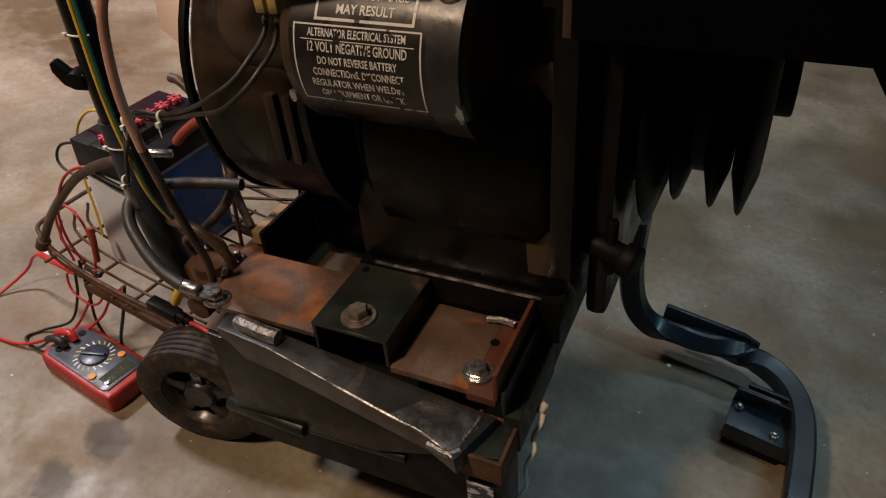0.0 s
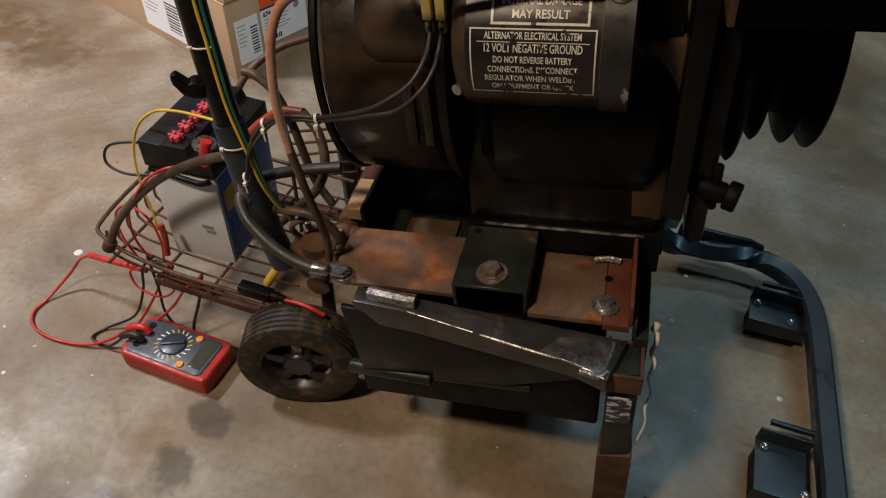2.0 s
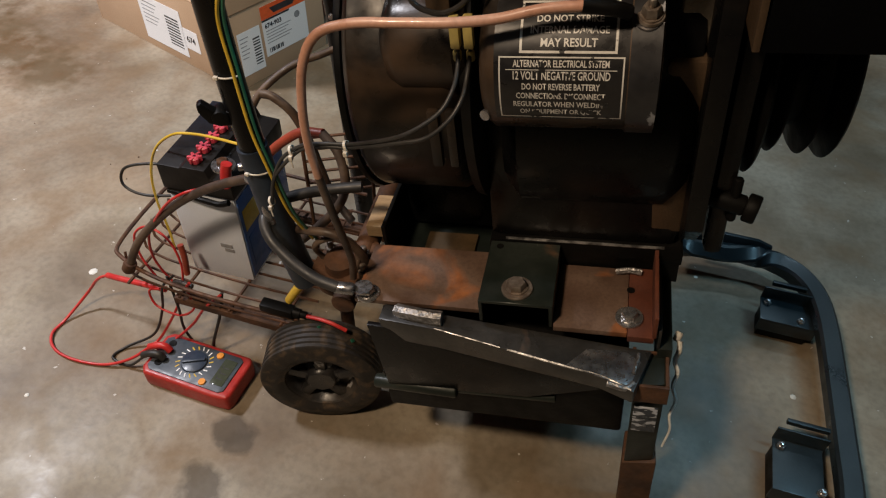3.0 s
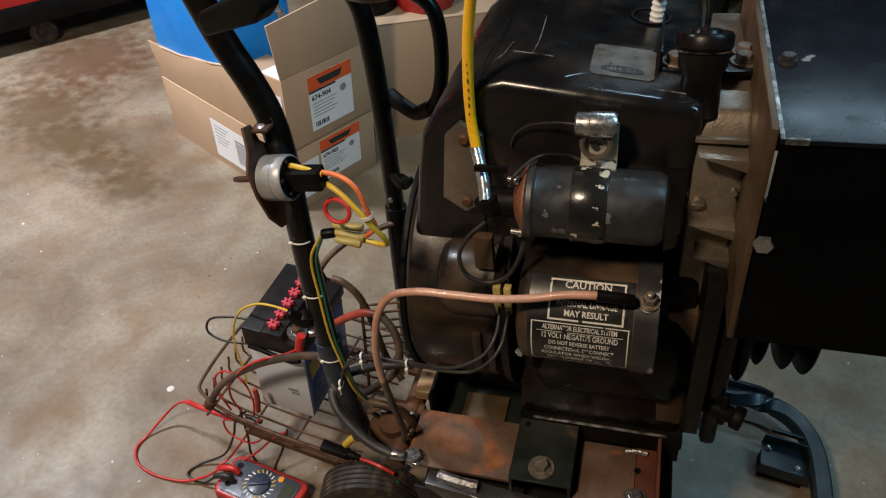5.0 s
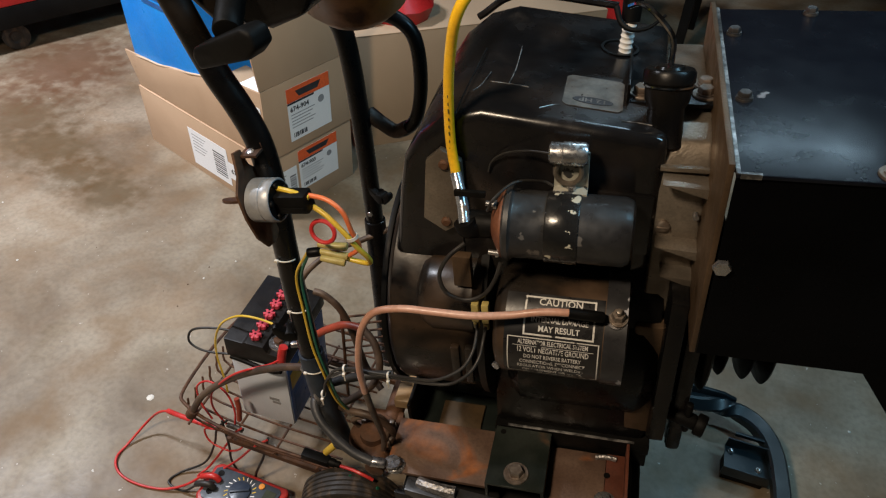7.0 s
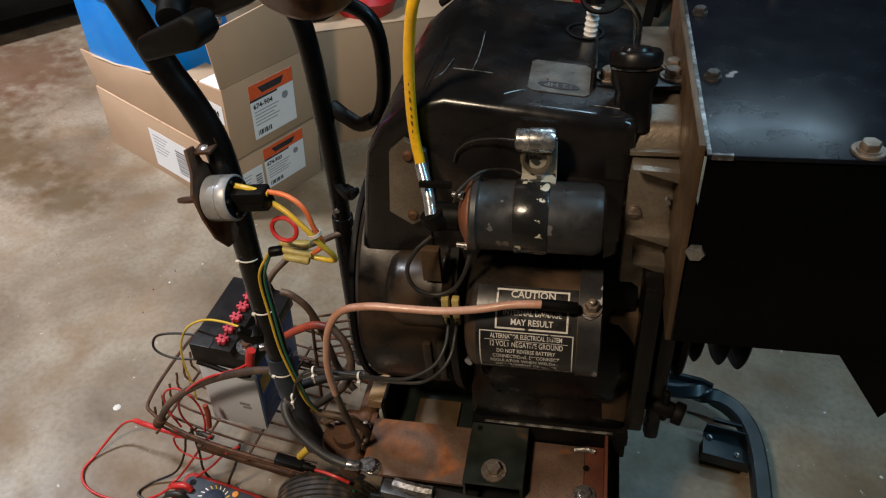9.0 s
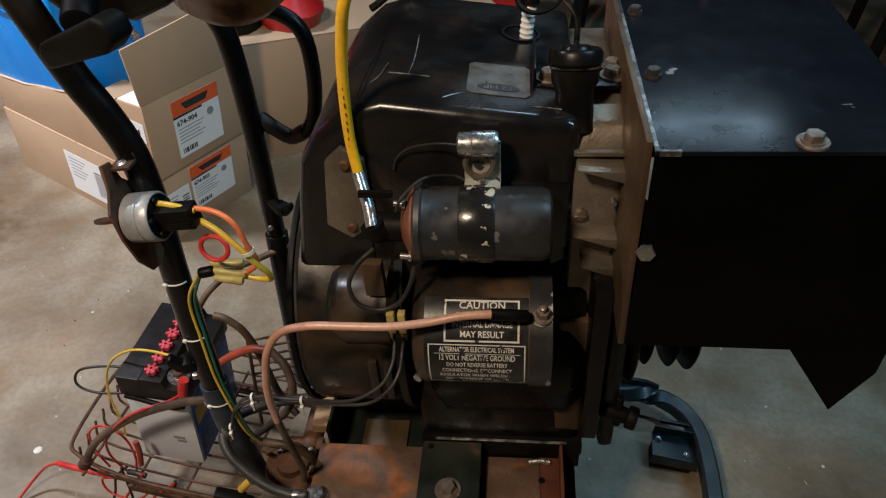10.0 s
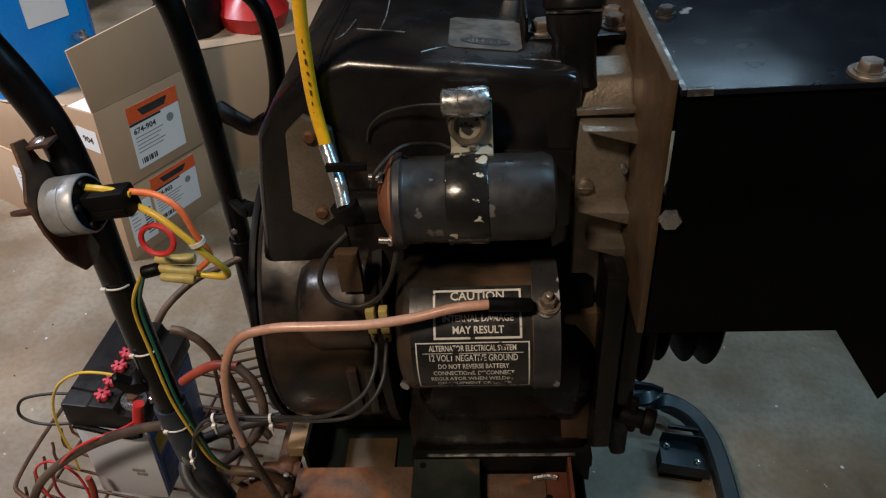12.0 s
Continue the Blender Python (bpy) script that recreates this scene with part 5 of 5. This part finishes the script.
    part("yellow_wire", B(sweep([s + Vector(p) for p in ((-0.005, 0, 0.004), (0.026, -0.008, -0.001), (0.052, -0.012, -0.018), (0.068, -0.008, -0.042), (0.080, 0.004, -0.070), (0.072, 0.014, -0.090), (0.03, 0.014, -0.092))], 0.0037, 10, 8)), YELLOW_WIRE, hs)
    part("yellow_wire", B(sweep([s + Vector(p) for p in ((-0.05, -0.004, 0.018), (-0.02, -0.008, 0.022), (0.006, -0.008, 0.020))], 0.0035, 8, 6)), YELLOW_WIRE, hs)
    part("red_wire", B(sweep([s + Vector((0.020 + 0.017 * math.cos(a), -0.006 + 0.004 * math.sin(a), -0.034 + 0.015 * math.sin(a))) for a in [i * math.pi / 6 for i in range(12)]], 0.0030, 8, 3, True)), RED_WIRE, hs)
    part("wire_tie", B(lathe(s + Vector((0.063, -0.008, -0.028)), (0.4, 0, -1), [(-0.0022, 0.0074), (-0.0022, 0.0086), (0.0022, 0.0086), (0.0022, 0.0074)], 14)), WHITE_TIE, hs)
    for k, (a, b2) in enumerate((((0.046, 0.012, -0.086), (0.004, 0.006, -0.084)), ((0.042, 0.018, -0.074), (0.0, 0.010, -0.076)), ((0.044, 0.006, -0.092), (0.008, 0.0, -0.090)))):
        part("sleeve", B(can(s + Vector(a), s + Vector(b2), 0.0062, 0.003, 12, 0.0045)), YELLOW_DULL, hs, "translucent yellow crimp sleeve")
    part("black_stub", B(can(s + Vector((0.006, 0.006, -0.084)), s + Vector((-0.012, 0.0, -0.088)), 0.007)), BLACK_MATT, hs)
    top = s + Vector((-0.012, 0.0, -0.088))
    for dx, mat, nm in ((0.0, YELLOW_WIRE, "yellow_wire"), (0.008, GREEN_WIRE, "green_wire")):
        part(nm, B(sweep([top + Vector((dx * 0.3, 0, 0)), (-0.548 + dx, 0.684, 0.75), (-0.543 + dx, 0.682, 0.68), (-0.534 + dx, 0.680, 0.60), (-0.518 + dx, 0.678, 0.54), (-0.505 + dx, 0.685, 0.47), (-0.49 + dx, 0.71, 0.40)], 0.0022, 8, 8)), mat, hs)
    for z, x, r in ((0.67, -0.5625, 0.0195), (0.53, -0.548, 0.0225), (0.775, -0.5705, 0.0195)):
        part("wire_tie", B(sweep([(x + (r + 0.0006) * math.cos(a), 0.70 + (r + 0.0006) * math.sin(a), z) for a in [math.radians(-105 + 12 * k) for k in range(8)]], 0.0012, 6, 2), box(x - 0.007, x - 0.001, 0.696 - r, 0.7005 - r, z - 0.0022, z + 0.0022, 0.001)), WHITE_TIE, hs)
    # red cables behind the handle
    rc = thing("red_battery_cable", "faded red battery cable, blackened behind the handle", "cable")
    part("red_end", B(sweep([(-0.615, 0.828, 0.440), (-0.590, 0.826, 0.466), (-0.552, 0.824, 0.496), (-0.512, 0.820, 0.506)], 0.0074, 12, 8)), RED_DULL, rc)
    part("blackened_end", B(sweep([(-0.514, 0.820, 0.506), (-0.485, 0.808, 0.486), (-0.470, 0.792, 0.448), (-0.478, 0.778, 0.410), (-0.515, 0.768, 0.362), (-0.548, 0.765, 0.325)], 0.0072, 12, 8)), BROWN_HOSE, rc, "grimy brown length of the cable")
    cable("brown_cable", [(-0.735, 0.965, 0.40), (-0.715, 0.99, 0.436), (-0.676, 1.03, 0.467), (-0.630, 1.067, 0.480), (-0.57, 1.115, 0.50)], 0.0065, BROWN_HOSE, "dusty brown cable behind the handle")
    cable("battery_cable", [(-0.625, 0.85, 0.532), (-0.605, 0.85, 0.530), (-0.576, 0.85, 0.507), (-0.555, 0.85, 0.460), (-0.543, 0.85, 0.416), (-0.520, 0.84, 0.365), (-0.48, 0.82, 0.34)], 0.0068, BROWN_HOSE, "brown-black cable beside the grille")
    cable("looped_cable", [(-0.53, 0.72, 0.40), (-0.49, 0.70, 0.425), (-0.45, 0.70, 0.43), (-0.42, 0.71, 0.40), (-0.41, 0.72, 0.36)], 0.0065, BROWN_HOSE, "brown cable looping over the frame")
    cable("coiled_wire", [(-0.455 + 0.034 * math.cos(a), 0.712 + 0.008 * math.sin(2 * a), 0.375 + 0.036 * math.sin(a)) for a in [i * math.pi / 6 for i in range(12)]], 0.0045, BROWN_HOSE, "coil of brown wire", closed=True)
    cable("thin_black_loop", [(-0.81, 0.84, 0.352), (-0.87, 0.83, 0.350), (-0.915, 0.82, 0.335), (-0.92, 0.81, 0.305), (-0.88, 0.81, 0.292), (-0.80, 0.82, 0.305)], 0.0026, WIRE_BLACK, "thin black wire loop beside the battery")
    cable("yellow_clip_wire", [(-0.630, 0.775, 0.490), (-0.675, 0.790, 0.478), (-0.725, 0.800, 0.468), (-0.770, 0.802, 0.455), (-0.815, 0.805, 0.415), (-0.845, 0.808, 0.355), (-0.855, 0.808, 0.290), (-0.850, 0.806, 0.225), (-0.845, 0.80, 0.180)], 0.0023, YELLOW_WIRE, "thin yellow wire over the battery")
    cable("red_clip_wire", [(-0.655, 0.760, 0.425), (-0.672, 0.738, 0.425), (-0.700, 0.717, 0.424), (-0.735, 0.712, 0.398), (-0.778, 0.716, 0.345), (-0.812, 0.722, 0.290), (-0.826, 0.728, 0.230), (-0.820, 0.735, 0.180), (-0.805, 0.738, 0.150)], 0.0023, RED_WIRE, "thin red test wire to the battery")
    cable("red_clip", [(-0.652, 0.765, 0.455), (-0.655, 0.762, 0.44), (-0.658, 0.758, 0.415)], 0.0085, RED_WIRE, "red insulated test clip on the terminal", "clip")
    # meter leads
    p = thing("red_test_lead", "red meter test lead with probe", "test lead")
    part("lead", B(sweep([(-0.848, 0.664, 0.045), (-0.885, 0.640, 0.020), (-0.935, 0.620, 0.006), (-1.00, 0.612, 0.005), (-1.050, 0.622, 0.005), (-1.078, 0.650, 0.005), (-1.076, 0.69, 0.006), (-1.050, 0.74, 0.04), (-1.01, 0.745, 0.09), (-0.975, 0.745, 0.115)], 0.0029, 10, 8)), RED_WIRE, p)
    part("probe", B(sweep([(-0.978, 0.745, 0.113), (-0.94, 0.738, 0.124), (-0.88, 0.732, 0.136), (-0.83, 0.730, 0.142)], 0.0058, 12, 6)), RED_WIRE, p, "slim red probe handle")
    cable("red_lead_tail", [(-0.840, 0.662, 0.045), (-0.87, 0.67, 0.02), (-0.86, 0.70, 0.02), (-0.82, 0.72, 0.09), (-0.79, 0.725, 0.15), (-0.76, 0.72, 0.195)], 0.0026, RED_WIRE, "red meter lead rising to the basket", "test lead")
    cable("red_lead_tail", [(-0.850, 0.66, 0.043), (-0.83, 0.69, 0.03), (-0.78, 0.71, 0.08), (-0.74, 0.715, 0.14), (-0.70, 0.72, 0.185)], 0.0026, RED_WIRE, "red meter lead rising to the basket", "test lead")
    cable("black_test_lead", [(-0.846, 0.644, 0.044), (-0.885, 0.632, 0.010), (-0.93, 0.64, 0.005), (-0.92, 0.67, 0.005), (-0.87, 0.70, 0.03), (-0.84, 0.715, 0.10), (-0.825, 0.72, 0.16), (-0.80, 0.73, 0.19)], 0.0026, WIRE_BLACK, "black meter lead rising to the basket", "test lead")
    cable("black_test_lead", [(-0.81, 0.725, 0.19), (-0.80, 0.715, 0.12), (-0.80, 0.71, 0.06), (-0.78, 0.71, 0.005)], 0.0026, WIRE_BLACK, "black meter lead hanging from the basket", "test lead")
    cable("red_wire_loop", [(-0.845, 0.735, 0.165), (-0.870, 0.742, 0.205), (-0.872, 0.748, 0.252), (-0.840, 0.752, 0.278), (-0.800, 0.748, 0.262), (-0.785, 0.742, 0.215), (-0.790, 0.736, 0.165)], 0.0022, RED_WIRE, "thin red wire looped over the basket", "wire")
    cable("red_wire_loop", [(-0.835, 0.722, 0.150), (-0.862, 0.722, 0.135), (-0.850, 0.715, 0.105), (-0.800, 0.712, 0.100), (-0.765, 0.716, 0.130), (-0.775, 0.724, 0.165)], 0.0022, RED_WIRE, "thin red wire looped over the basket", "wire")
    cable("clip_jaw", [(-0.800, 0.728, 0.176), (-0.780, 0.726, 0.180), (-0.762, 0.726, 0.178)], 0.0055, DARK_BOLT, "dark jaw of a test clip on the basket", "clip")
    cable("hanging_wire", [(-0.70, 0.725, 0.185), (-0.715, 0.715, 0.12), (-0.74, 0.71, 0.05), (-0.75, 0.712, 0.004)], 0.003, WIRE_BLACK, "dark wire hanging from the basket", "wire")
    cable("red_probe", [(-0.772, 0.735, 0.20), (-0.768, 0.738, 0.24), (-0.772, 0.742, 0.265)], 0.0055, RED_DULL, "dark red clip handle in the basket", "clip")
    # inline fuse holder and yellow connector near the wheel
    f = thing("fuse_holder", "black in-line connector with red wire tail", "connector")
    part("body", B(box(-0.030, 0.028, -0.010, 0.010, -0.008, 0.008, 0.003), can((0.026, 0, 0), (0.052, 0, 0), 0.0065), lathe((0.028, 0, 0), (1, 0, 0), [(0, 0), (0, 0.009), (0.012, 0.0085), (0.014, 0.0)], 14)), BLACK_MATT, f).matrix_basis = pose(-0.575, 0.705, 0.215, 0, 4, 3)
    part("red_tail", B(sweep([(-0.525, 0.706, 0.212), (-0.500, 0.704, 0.217), (-0.475, 0.702, 0.217), (-0.452, 0.704, 0.206)], 0.0034, 8, 6)), RED_WIRE, f)
    cable("yellow_connector", [(-0.555, 0.712, 0.235), (-0.540, 0.712, 0.262), (-0.522, 0.712, 0.292)], 0.0075, YELLOW_WIRE, "yellow crimp connector on a green wire", "connector")
    cable("green_wire", [(-0.500, 0.70, 0.205), (-0.485, 0.69, 0.17), (-0.46, 0.69, 0.165), (-0.44, 0.70, 0.19)], 0.0036, GREEN_WIRE, "frayed green wire end", "wire")


# ---- cardboard boxes and background ----
def card_box(name, m, sx, sy, sz, mat, label, open_top=False):
    t = 0.006
    c = thing(name, label, "cardboard box", "cardboard boxes", m)
    part("side", B(box(0, sx, 0, t, 0, sz, 0.0015)), mat, c)
    part("side", B(box(0, sx, sy - t, sy, 0, sz, 0.0015)), mat, c)
    part("side", B(box(0, t, t, sy - t, 0, sz, 0.0015)), mat, c)
    part("side", B(box(sx - t, sx, t, sy - t, 0, sz, 0.0015)), mat, c)
    part("bottom", B(box(t, sx - t, t, sy - t, 0.001, t, 0)), mat, c)
    if not open_top:
        part("top_flap", B(box(0, sx, 0, sy / 2 - 0.001, sz, sz + 0.004, 0.001)), mat, c)
        part("top_flap", B(box(0, sx, sy / 2 + 0.001, sy, sz, sz + 0.004, 0.001)), mat, c)
    return c


def sticker(parent, m, w, h, body, tone=True):
    """A paper label on a box side: local x along the side, y up, z outwards."""
    s = part("shipping_label", B(box(0, w, 0, h, 0.0006, 0.0012, 0.0002, m)), PAPER, parent, "white printed paper label", smooth=False)
    if tone:
        part("orange_band", B(box(0, w, h * 0.74, h, 0.0013, 0.0016, 0, m)), ORANGE_INK, s, smooth=False)
        part("black_mark", B(prism([(w * 0.28, h * 0.80), (w * 0.72, h * 0.80), (w * 0.80, h * 0.92), (w * 0.20, h * 0.92)], "z", 0.0017, 0.0019, 0)), INK, s, smooth=False).data.transform(m)
        part("dark_band", B(box(0, w * 0.62, h * 0.70, h * 0.735, 0.0013, 0.0016, 0, m)), INK, s, smooth=False)
        letters(body, h * 0.125, INK, s, m @ Matrix.Translation((w * 0.05, h * 0.60, 0.0015)), align="LEFT", bold=0.0006)
        for k in range(5):
            part("print_line", B(box(w * 0.06, w * (0.62 - 0.06 * (k % 3)), h * (0.49 - 0.06 * k), h * (0.505 - 0.06 * k), 0.0013, 0.0015, 0, m)), INK_GREY, s, smooth=False)
        part("print_stamp", B(lathe(m @ Vector((w * 0.78, h * 0.56, 0.0013)), m.to_3x3() @ Vector((0, 0, 1)), [(0, 0.0), (0.0002, h * 0.07), (0.0003, h * 0.06), (0.0003, 0)], 16)), INK_GREY, s)
        for k in range(9):
            part("barcode_bar", B(box(w * (0.08 + 0.035 * k), w * (0.095 + 0.035 * k + 0.008 * (k % 3)), h * 0.06, h * 0.15, 0.0013, 0.0015, 0, m)), INK, s, smooth=False)
    else:
        letters_h = h * 0.4
        if body:
            letters(body, letters_h, INK, s, m @ Matrix.Translation((w * 0.5, h * 0.5, 0.0015)), bold=0.0006)
        else:
            for k in range(6):
                part("print_line", B(box(w * 0.08, w * (0.45 - 0.05 * (k % 3)), h * (0.85 - 0.09 * k), h * (0.87 - 0.09 * k), 0.0013, 0.0015, 0, m)), INK_GREY, s, smooth=False)
            for k in range(10):
                part("barcode_bar", B(box(w * 0.62, w * 0.92, h * (0.15 + 0.065 * k), h * (0.175 + 0.065 * k + 0.01 * (k % 2)), 0.0013, 0.0015, 0, m)), INK, s, smooth=False)
    return s


def build_background():
    # lower and upper carton; local x runs from the front corner to the far left one, y to the far right one
    corner, left, right = Vector((-1.165, 1.545, 0)), Vector((-1.812, 1.784, 0)), Vector((-1.005, 1.85, 0))
    yaw = math.degrees(math.atan2(left.y - corner.y, left.x - corner.x))
    L = (left - corner).length
    Wd = (right - corner).length
    m = pose(corner.x, corner.y, 0, 0, 0, yaw)
    flip = Matrix.Diagonal((1, -1, 1, 1))
    base = Matrix.Translation(corner) @ Matrix.Rotation(radians(yaw - 90), 4, "Z")
    # in base, +y runs to the far left corner and +x to the far right corner
    lo = card_box("carton", base, Wd, L, 0.22, BOX_CARD, "brown cardboard carton under another, with labels")
    hi = thing("carton", "open brown cardboard carton holding a blue jug", "cardboard box", "cardboard boxes", base @ Matrix.Translation((0.004, -0.004, 0.2265)))
    part("side", B(box(0, Wd, 0, 0.006, 0, 0.235, 0.0015)), BOX_CARD, hi)
    part("side", B(prism([(0.006, 0), (L - 0.006, 0), (L + 0.04, 0.118), (L * 0.72, 0.135), (L * 0.4, 0.185), (0.10, 0.225), (0.006, 0.232)], "x", 0, 0.006, 0.0015)), BOX_CARD, hi)
    part("side", B(box(0, Wd, L - 0.006, L, 0, 0.115, 0.0015)), BOX_CARD, hi)
    part("side", B(prism([(0.006, 0), (L - 0.006, 0), (L - 0.006, 0.13), (0.006, 0.232)], "x", Wd - 0.006, Wd, 0.0015)), BOX_CARD, hi)
    part("bottom", B(box(0.006, Wd - 0.006, 0.006, L - 0.006, 0.001, 0.006, 0)), BOX_CARD, hi)
    face_r = Matrix(((1, 0, 0, 0), (0, 0, -1, 0), (0, 1, 0, 0), (0, 0, 0, 1)))      # on y = 0: x stays, up is y, out is -y
    face_l = Matrix(((0, 0, -1, 0), (-1, 0, 0, 0), (0, 1, 0, 0), (0, 0, 0, 1)))     # on x = 0: x runs to -y, out is -x
    sticker(lo, face_r @ Matrix.Translation((0.112, 0.060, 0)), 0.165, 0.150, "674-903")
    sticker(lo, face_r @ Matrix.Translation((0.022, 0.035, 0)), 0.080, 0.130, "", False)
    sticker(hi, face_r @ Matrix.Translation((0.088, 0.030, 0)), 0.168, 0.178, "674-904")
    sticker(lo, face_l @ Matrix.Translation((-0.425, 0.026, 0)), 0.205, 0.145, "", False)
    sticker(lo, face_l @ Matrix.Translation((-0.225, 0.06, 0)), 0.07, 0.065, "674", False)
    sticker(hi, face_l @ Matrix.Translation((-0.08, 0.12, 0)), 0.07, 0.06, "904", False)
    # standing flap of the upper carton over the label side, torn front flap
    part("flap", B(prism([(0.0, 0.236), (Wd, 0.236), (Wd * 1.0, 0.43), (-0.02, 0.40)], "y", 0.0, 0.005, 0.001)), BOX_CARD, hi, "raised cardboard flap")
    part("torn_edge", B(sweep([(0.003, 0.10, 0.226), (0.003, L * 0.4, 0.186), (0.003, L * 0.72, 0.137), (0.003, L - 0.02, 0.116)], 0.0035, 8, 6, wobble=0.006)), CARD_EDGE, hi)
    inner = base @ Matrix.Translation((0.03, 0.05, 0.46))
    solo("leaflet", B(box(0, 0.12, 0, 0.10, 0.0, 0.02, 0.001, base @ Matrix.Translation((0.02, 0.03, 0.412)))), PAPER, "white printed leaflet lying in the carton", "papers")
    solo("small_carton", B(box(0.02, 0.14, 0.02, 0.24, 0.24, 0.410, 0.003, base)), BOX_CARD2, "small cardboard box inside the carton", "cardboard box")
    solo("yellow_packet", B(box(0.02, 0.15, 0.0135, 0.026, 0.40, 0.424, 0.001, base)), YELLOW_WIRE, "yellow packet edge inside the carton", "packet")
    # blue jug
    j = thing("blue_jug", "bright blue plastic jug standing in the open carton", "jug", at=base @ pose(0.150, 0.505, 0.325, 0, 0, 0))
    jug = [(-0.14, -0.22), (0.12, -0.22), (0.14, -0.20), (0.14, 0.17), (0.12, 0.19), (-0.12, 0.19), (-0.14, 0.17)]
    part("body", B(prism(jug, "z", 0.0, 0.44, 0.02, 3)), BLUE, j)
    part("print_block", B(box(-0.1425, -0.1405, -0.14, 0.03, 0.24, 0.36, 0)), BLUE_DARK, j, smooth=False)
    for k in range(5):
        part("print_line", B(box(-0.1432, -0.1428, -0.12, 0.01 - 0.02 * (k % 2), 0.255 + 0.02 * k, 0.262 + 0.02 * k, 0)), BLUE, j, smooth=False)
    part("white_label", B(box(-0.06, 0.06, -0.2225, -0.2205, 0.25, 0.36, 0)), PAPER, j, smooth=False)
    part("tap", B(can((0.05, -0.235, 0.20), (0.05, -0.285, 0.20), 0.012), can((0.05, -0.27, 0.185), (0.05, -0.27, 0.225), 0.008)), ZINC, j)
    part("packing", B(box(-0.12, 0.12, -0.2, 0.17, -0.09, 0.002, 0.004)), BOX_CARD2, j)
    # bigger carton behind, with junk on top
    back = card_box("large_carton", pose(-1.10, 2.02, 0, 0, 0, 38), 0.95, 0.50, 0.43, BOX_CARD2, "large aged cardboard box behind the cart")
    solo("red_bag", B(lathe((-1.02, 2.25, 0.435), (0, 0, 1), [(0, 0), (0, 0.10), (0.05, 0.12), (0.10, 0.08), (0.12, 0)], 10)), RED_PAINT, "crumpled red bag on the large carton", "bag")
    solo("black_bag", B(lathe((-1.18, 2.15, 0.435), (0, 0, 1), [(0, 0), (0, 0.09), (0.08, 0.10), (0.16, 0.06), (0.17, 0)], 12)), BLACK_MATT, "black rubbish bag on the large carton", "bag")
    # red rolling tool cabinet at the far left, red machine behind the engine
    cab = thing("tool_cabinet", "red rolling tool cabinet with black base and casters", "tool cabinet", at=pose(-2.78, 2.05, 0, 0, 0, 60))
    part("body", B(box(-0.4, 1.0, 0, 0.5, 0.20, 1.2, 0.01)), RED_PAINT, cab)
    part("base", B(box(-0.4, 1.0, 0.0, 0.5, 0.11, 0.20, 0.005)), BLACK_MATT, cab)
    for x in (-0.3, 0.1, 0.9):
        w = part("caster", B(lathe((x, 0.06, 0.055), (0, -1, 0), [(-0.02, 0), (-0.02, 0.055), (0.02, 0.055), (0.02, 0.03), (0.01, 0.02), (0.01, 0)], 28)), RUBBER, cab)
    red = thing("shop_machine", "red painted shop machine on black skids", "machine", at=pose(-0.75, 2.95, 0, 0, 0, 10))
    part("body", B(box(-0.3, 0.45, 0.0, 0.4, 0.05, 0.55, 0.03)), RED_PAINT, red)
    part("skid", B(box(-0.3, 0.45, -0.02, 0.4, 0.0, 0.06, 0.01)), BLACK_MATT, red)
    dark = thing("work_bench", "dark bench with thin metal legs", "bench", at=pose(1.0, 3.0, 0, 0, 0, -5))
    part("top", B(box(-1.2, 1.5, 0, 0.6, 0.70, 0.74, 0.005)), BLACK_MATT, dark)
    for x in (-1.1, 0.1, 1.4):
        part("leg", B(box(x, x + 0.04, 0.05, 0.09, 0, 0.70, 0.003)), BLACK_MATT, dark)
        part("leg", B(box(x, x + 0.04, 0.5, 0.54, 0, 0.70, 0.003)), BLACK_MATT, dark)
    # flecks on the floor
    for x, y, s in ((-1.113, 0.82, 0.013), (0.125, 1.225, 0.006), (0.32, 0.97, 0.008), (0.55, 1.35, 0.005), (-1.03, 0.52, 0.006), (-0.35, 0.45, 0.004), (0.66, 1.2, 0.006), (-1.183, 1.327, 0.004), (-1.782, 1.093, 0.005), (-1.930, 1.172, 0.006), (-2.029, 1.292, 0.004), (-1.231, 1.230, 0.005)):
        solo("paint_fleck", B(lathe((x, y, 0.0005), (0, 0, 1), [(0, 0), (0, s * 0.75), (0.0015, s * 0.5), (0.002, 0)], 7)), SEALANT, "small white fleck lying on the concrete", "debris", "floor flecks")
    for x, y, s in ((-1.607, 1.225, 0.003), (-1.830, 1.028, 0.004), (-1.243, 1.276, 0.005), (-1.307, 1.143, 0.003), (-1.235, 1.107, 0.004), (-1.259, 1.191, 0.005)):
        solo("grit", B(lathe((x, y, 0.0004), (0.1, 0, 1), [(0, 0), (0, s * 0.55), (0.0012, s * 0.3), (0.0015, 0)], 5)), RUST_DARK, "tiny dark crumb of grit on the concrete", "debris", "floor grit")


build_engine()
build_box()
cart = build_cart()
build_wheel(cart, -0.498, 0.690, 0.103, 17)
build_hoop()
build_handle(cart)
build_ignition_switch()
build_battery()
build_basket()
build_meter()
build_cables()
build_background()
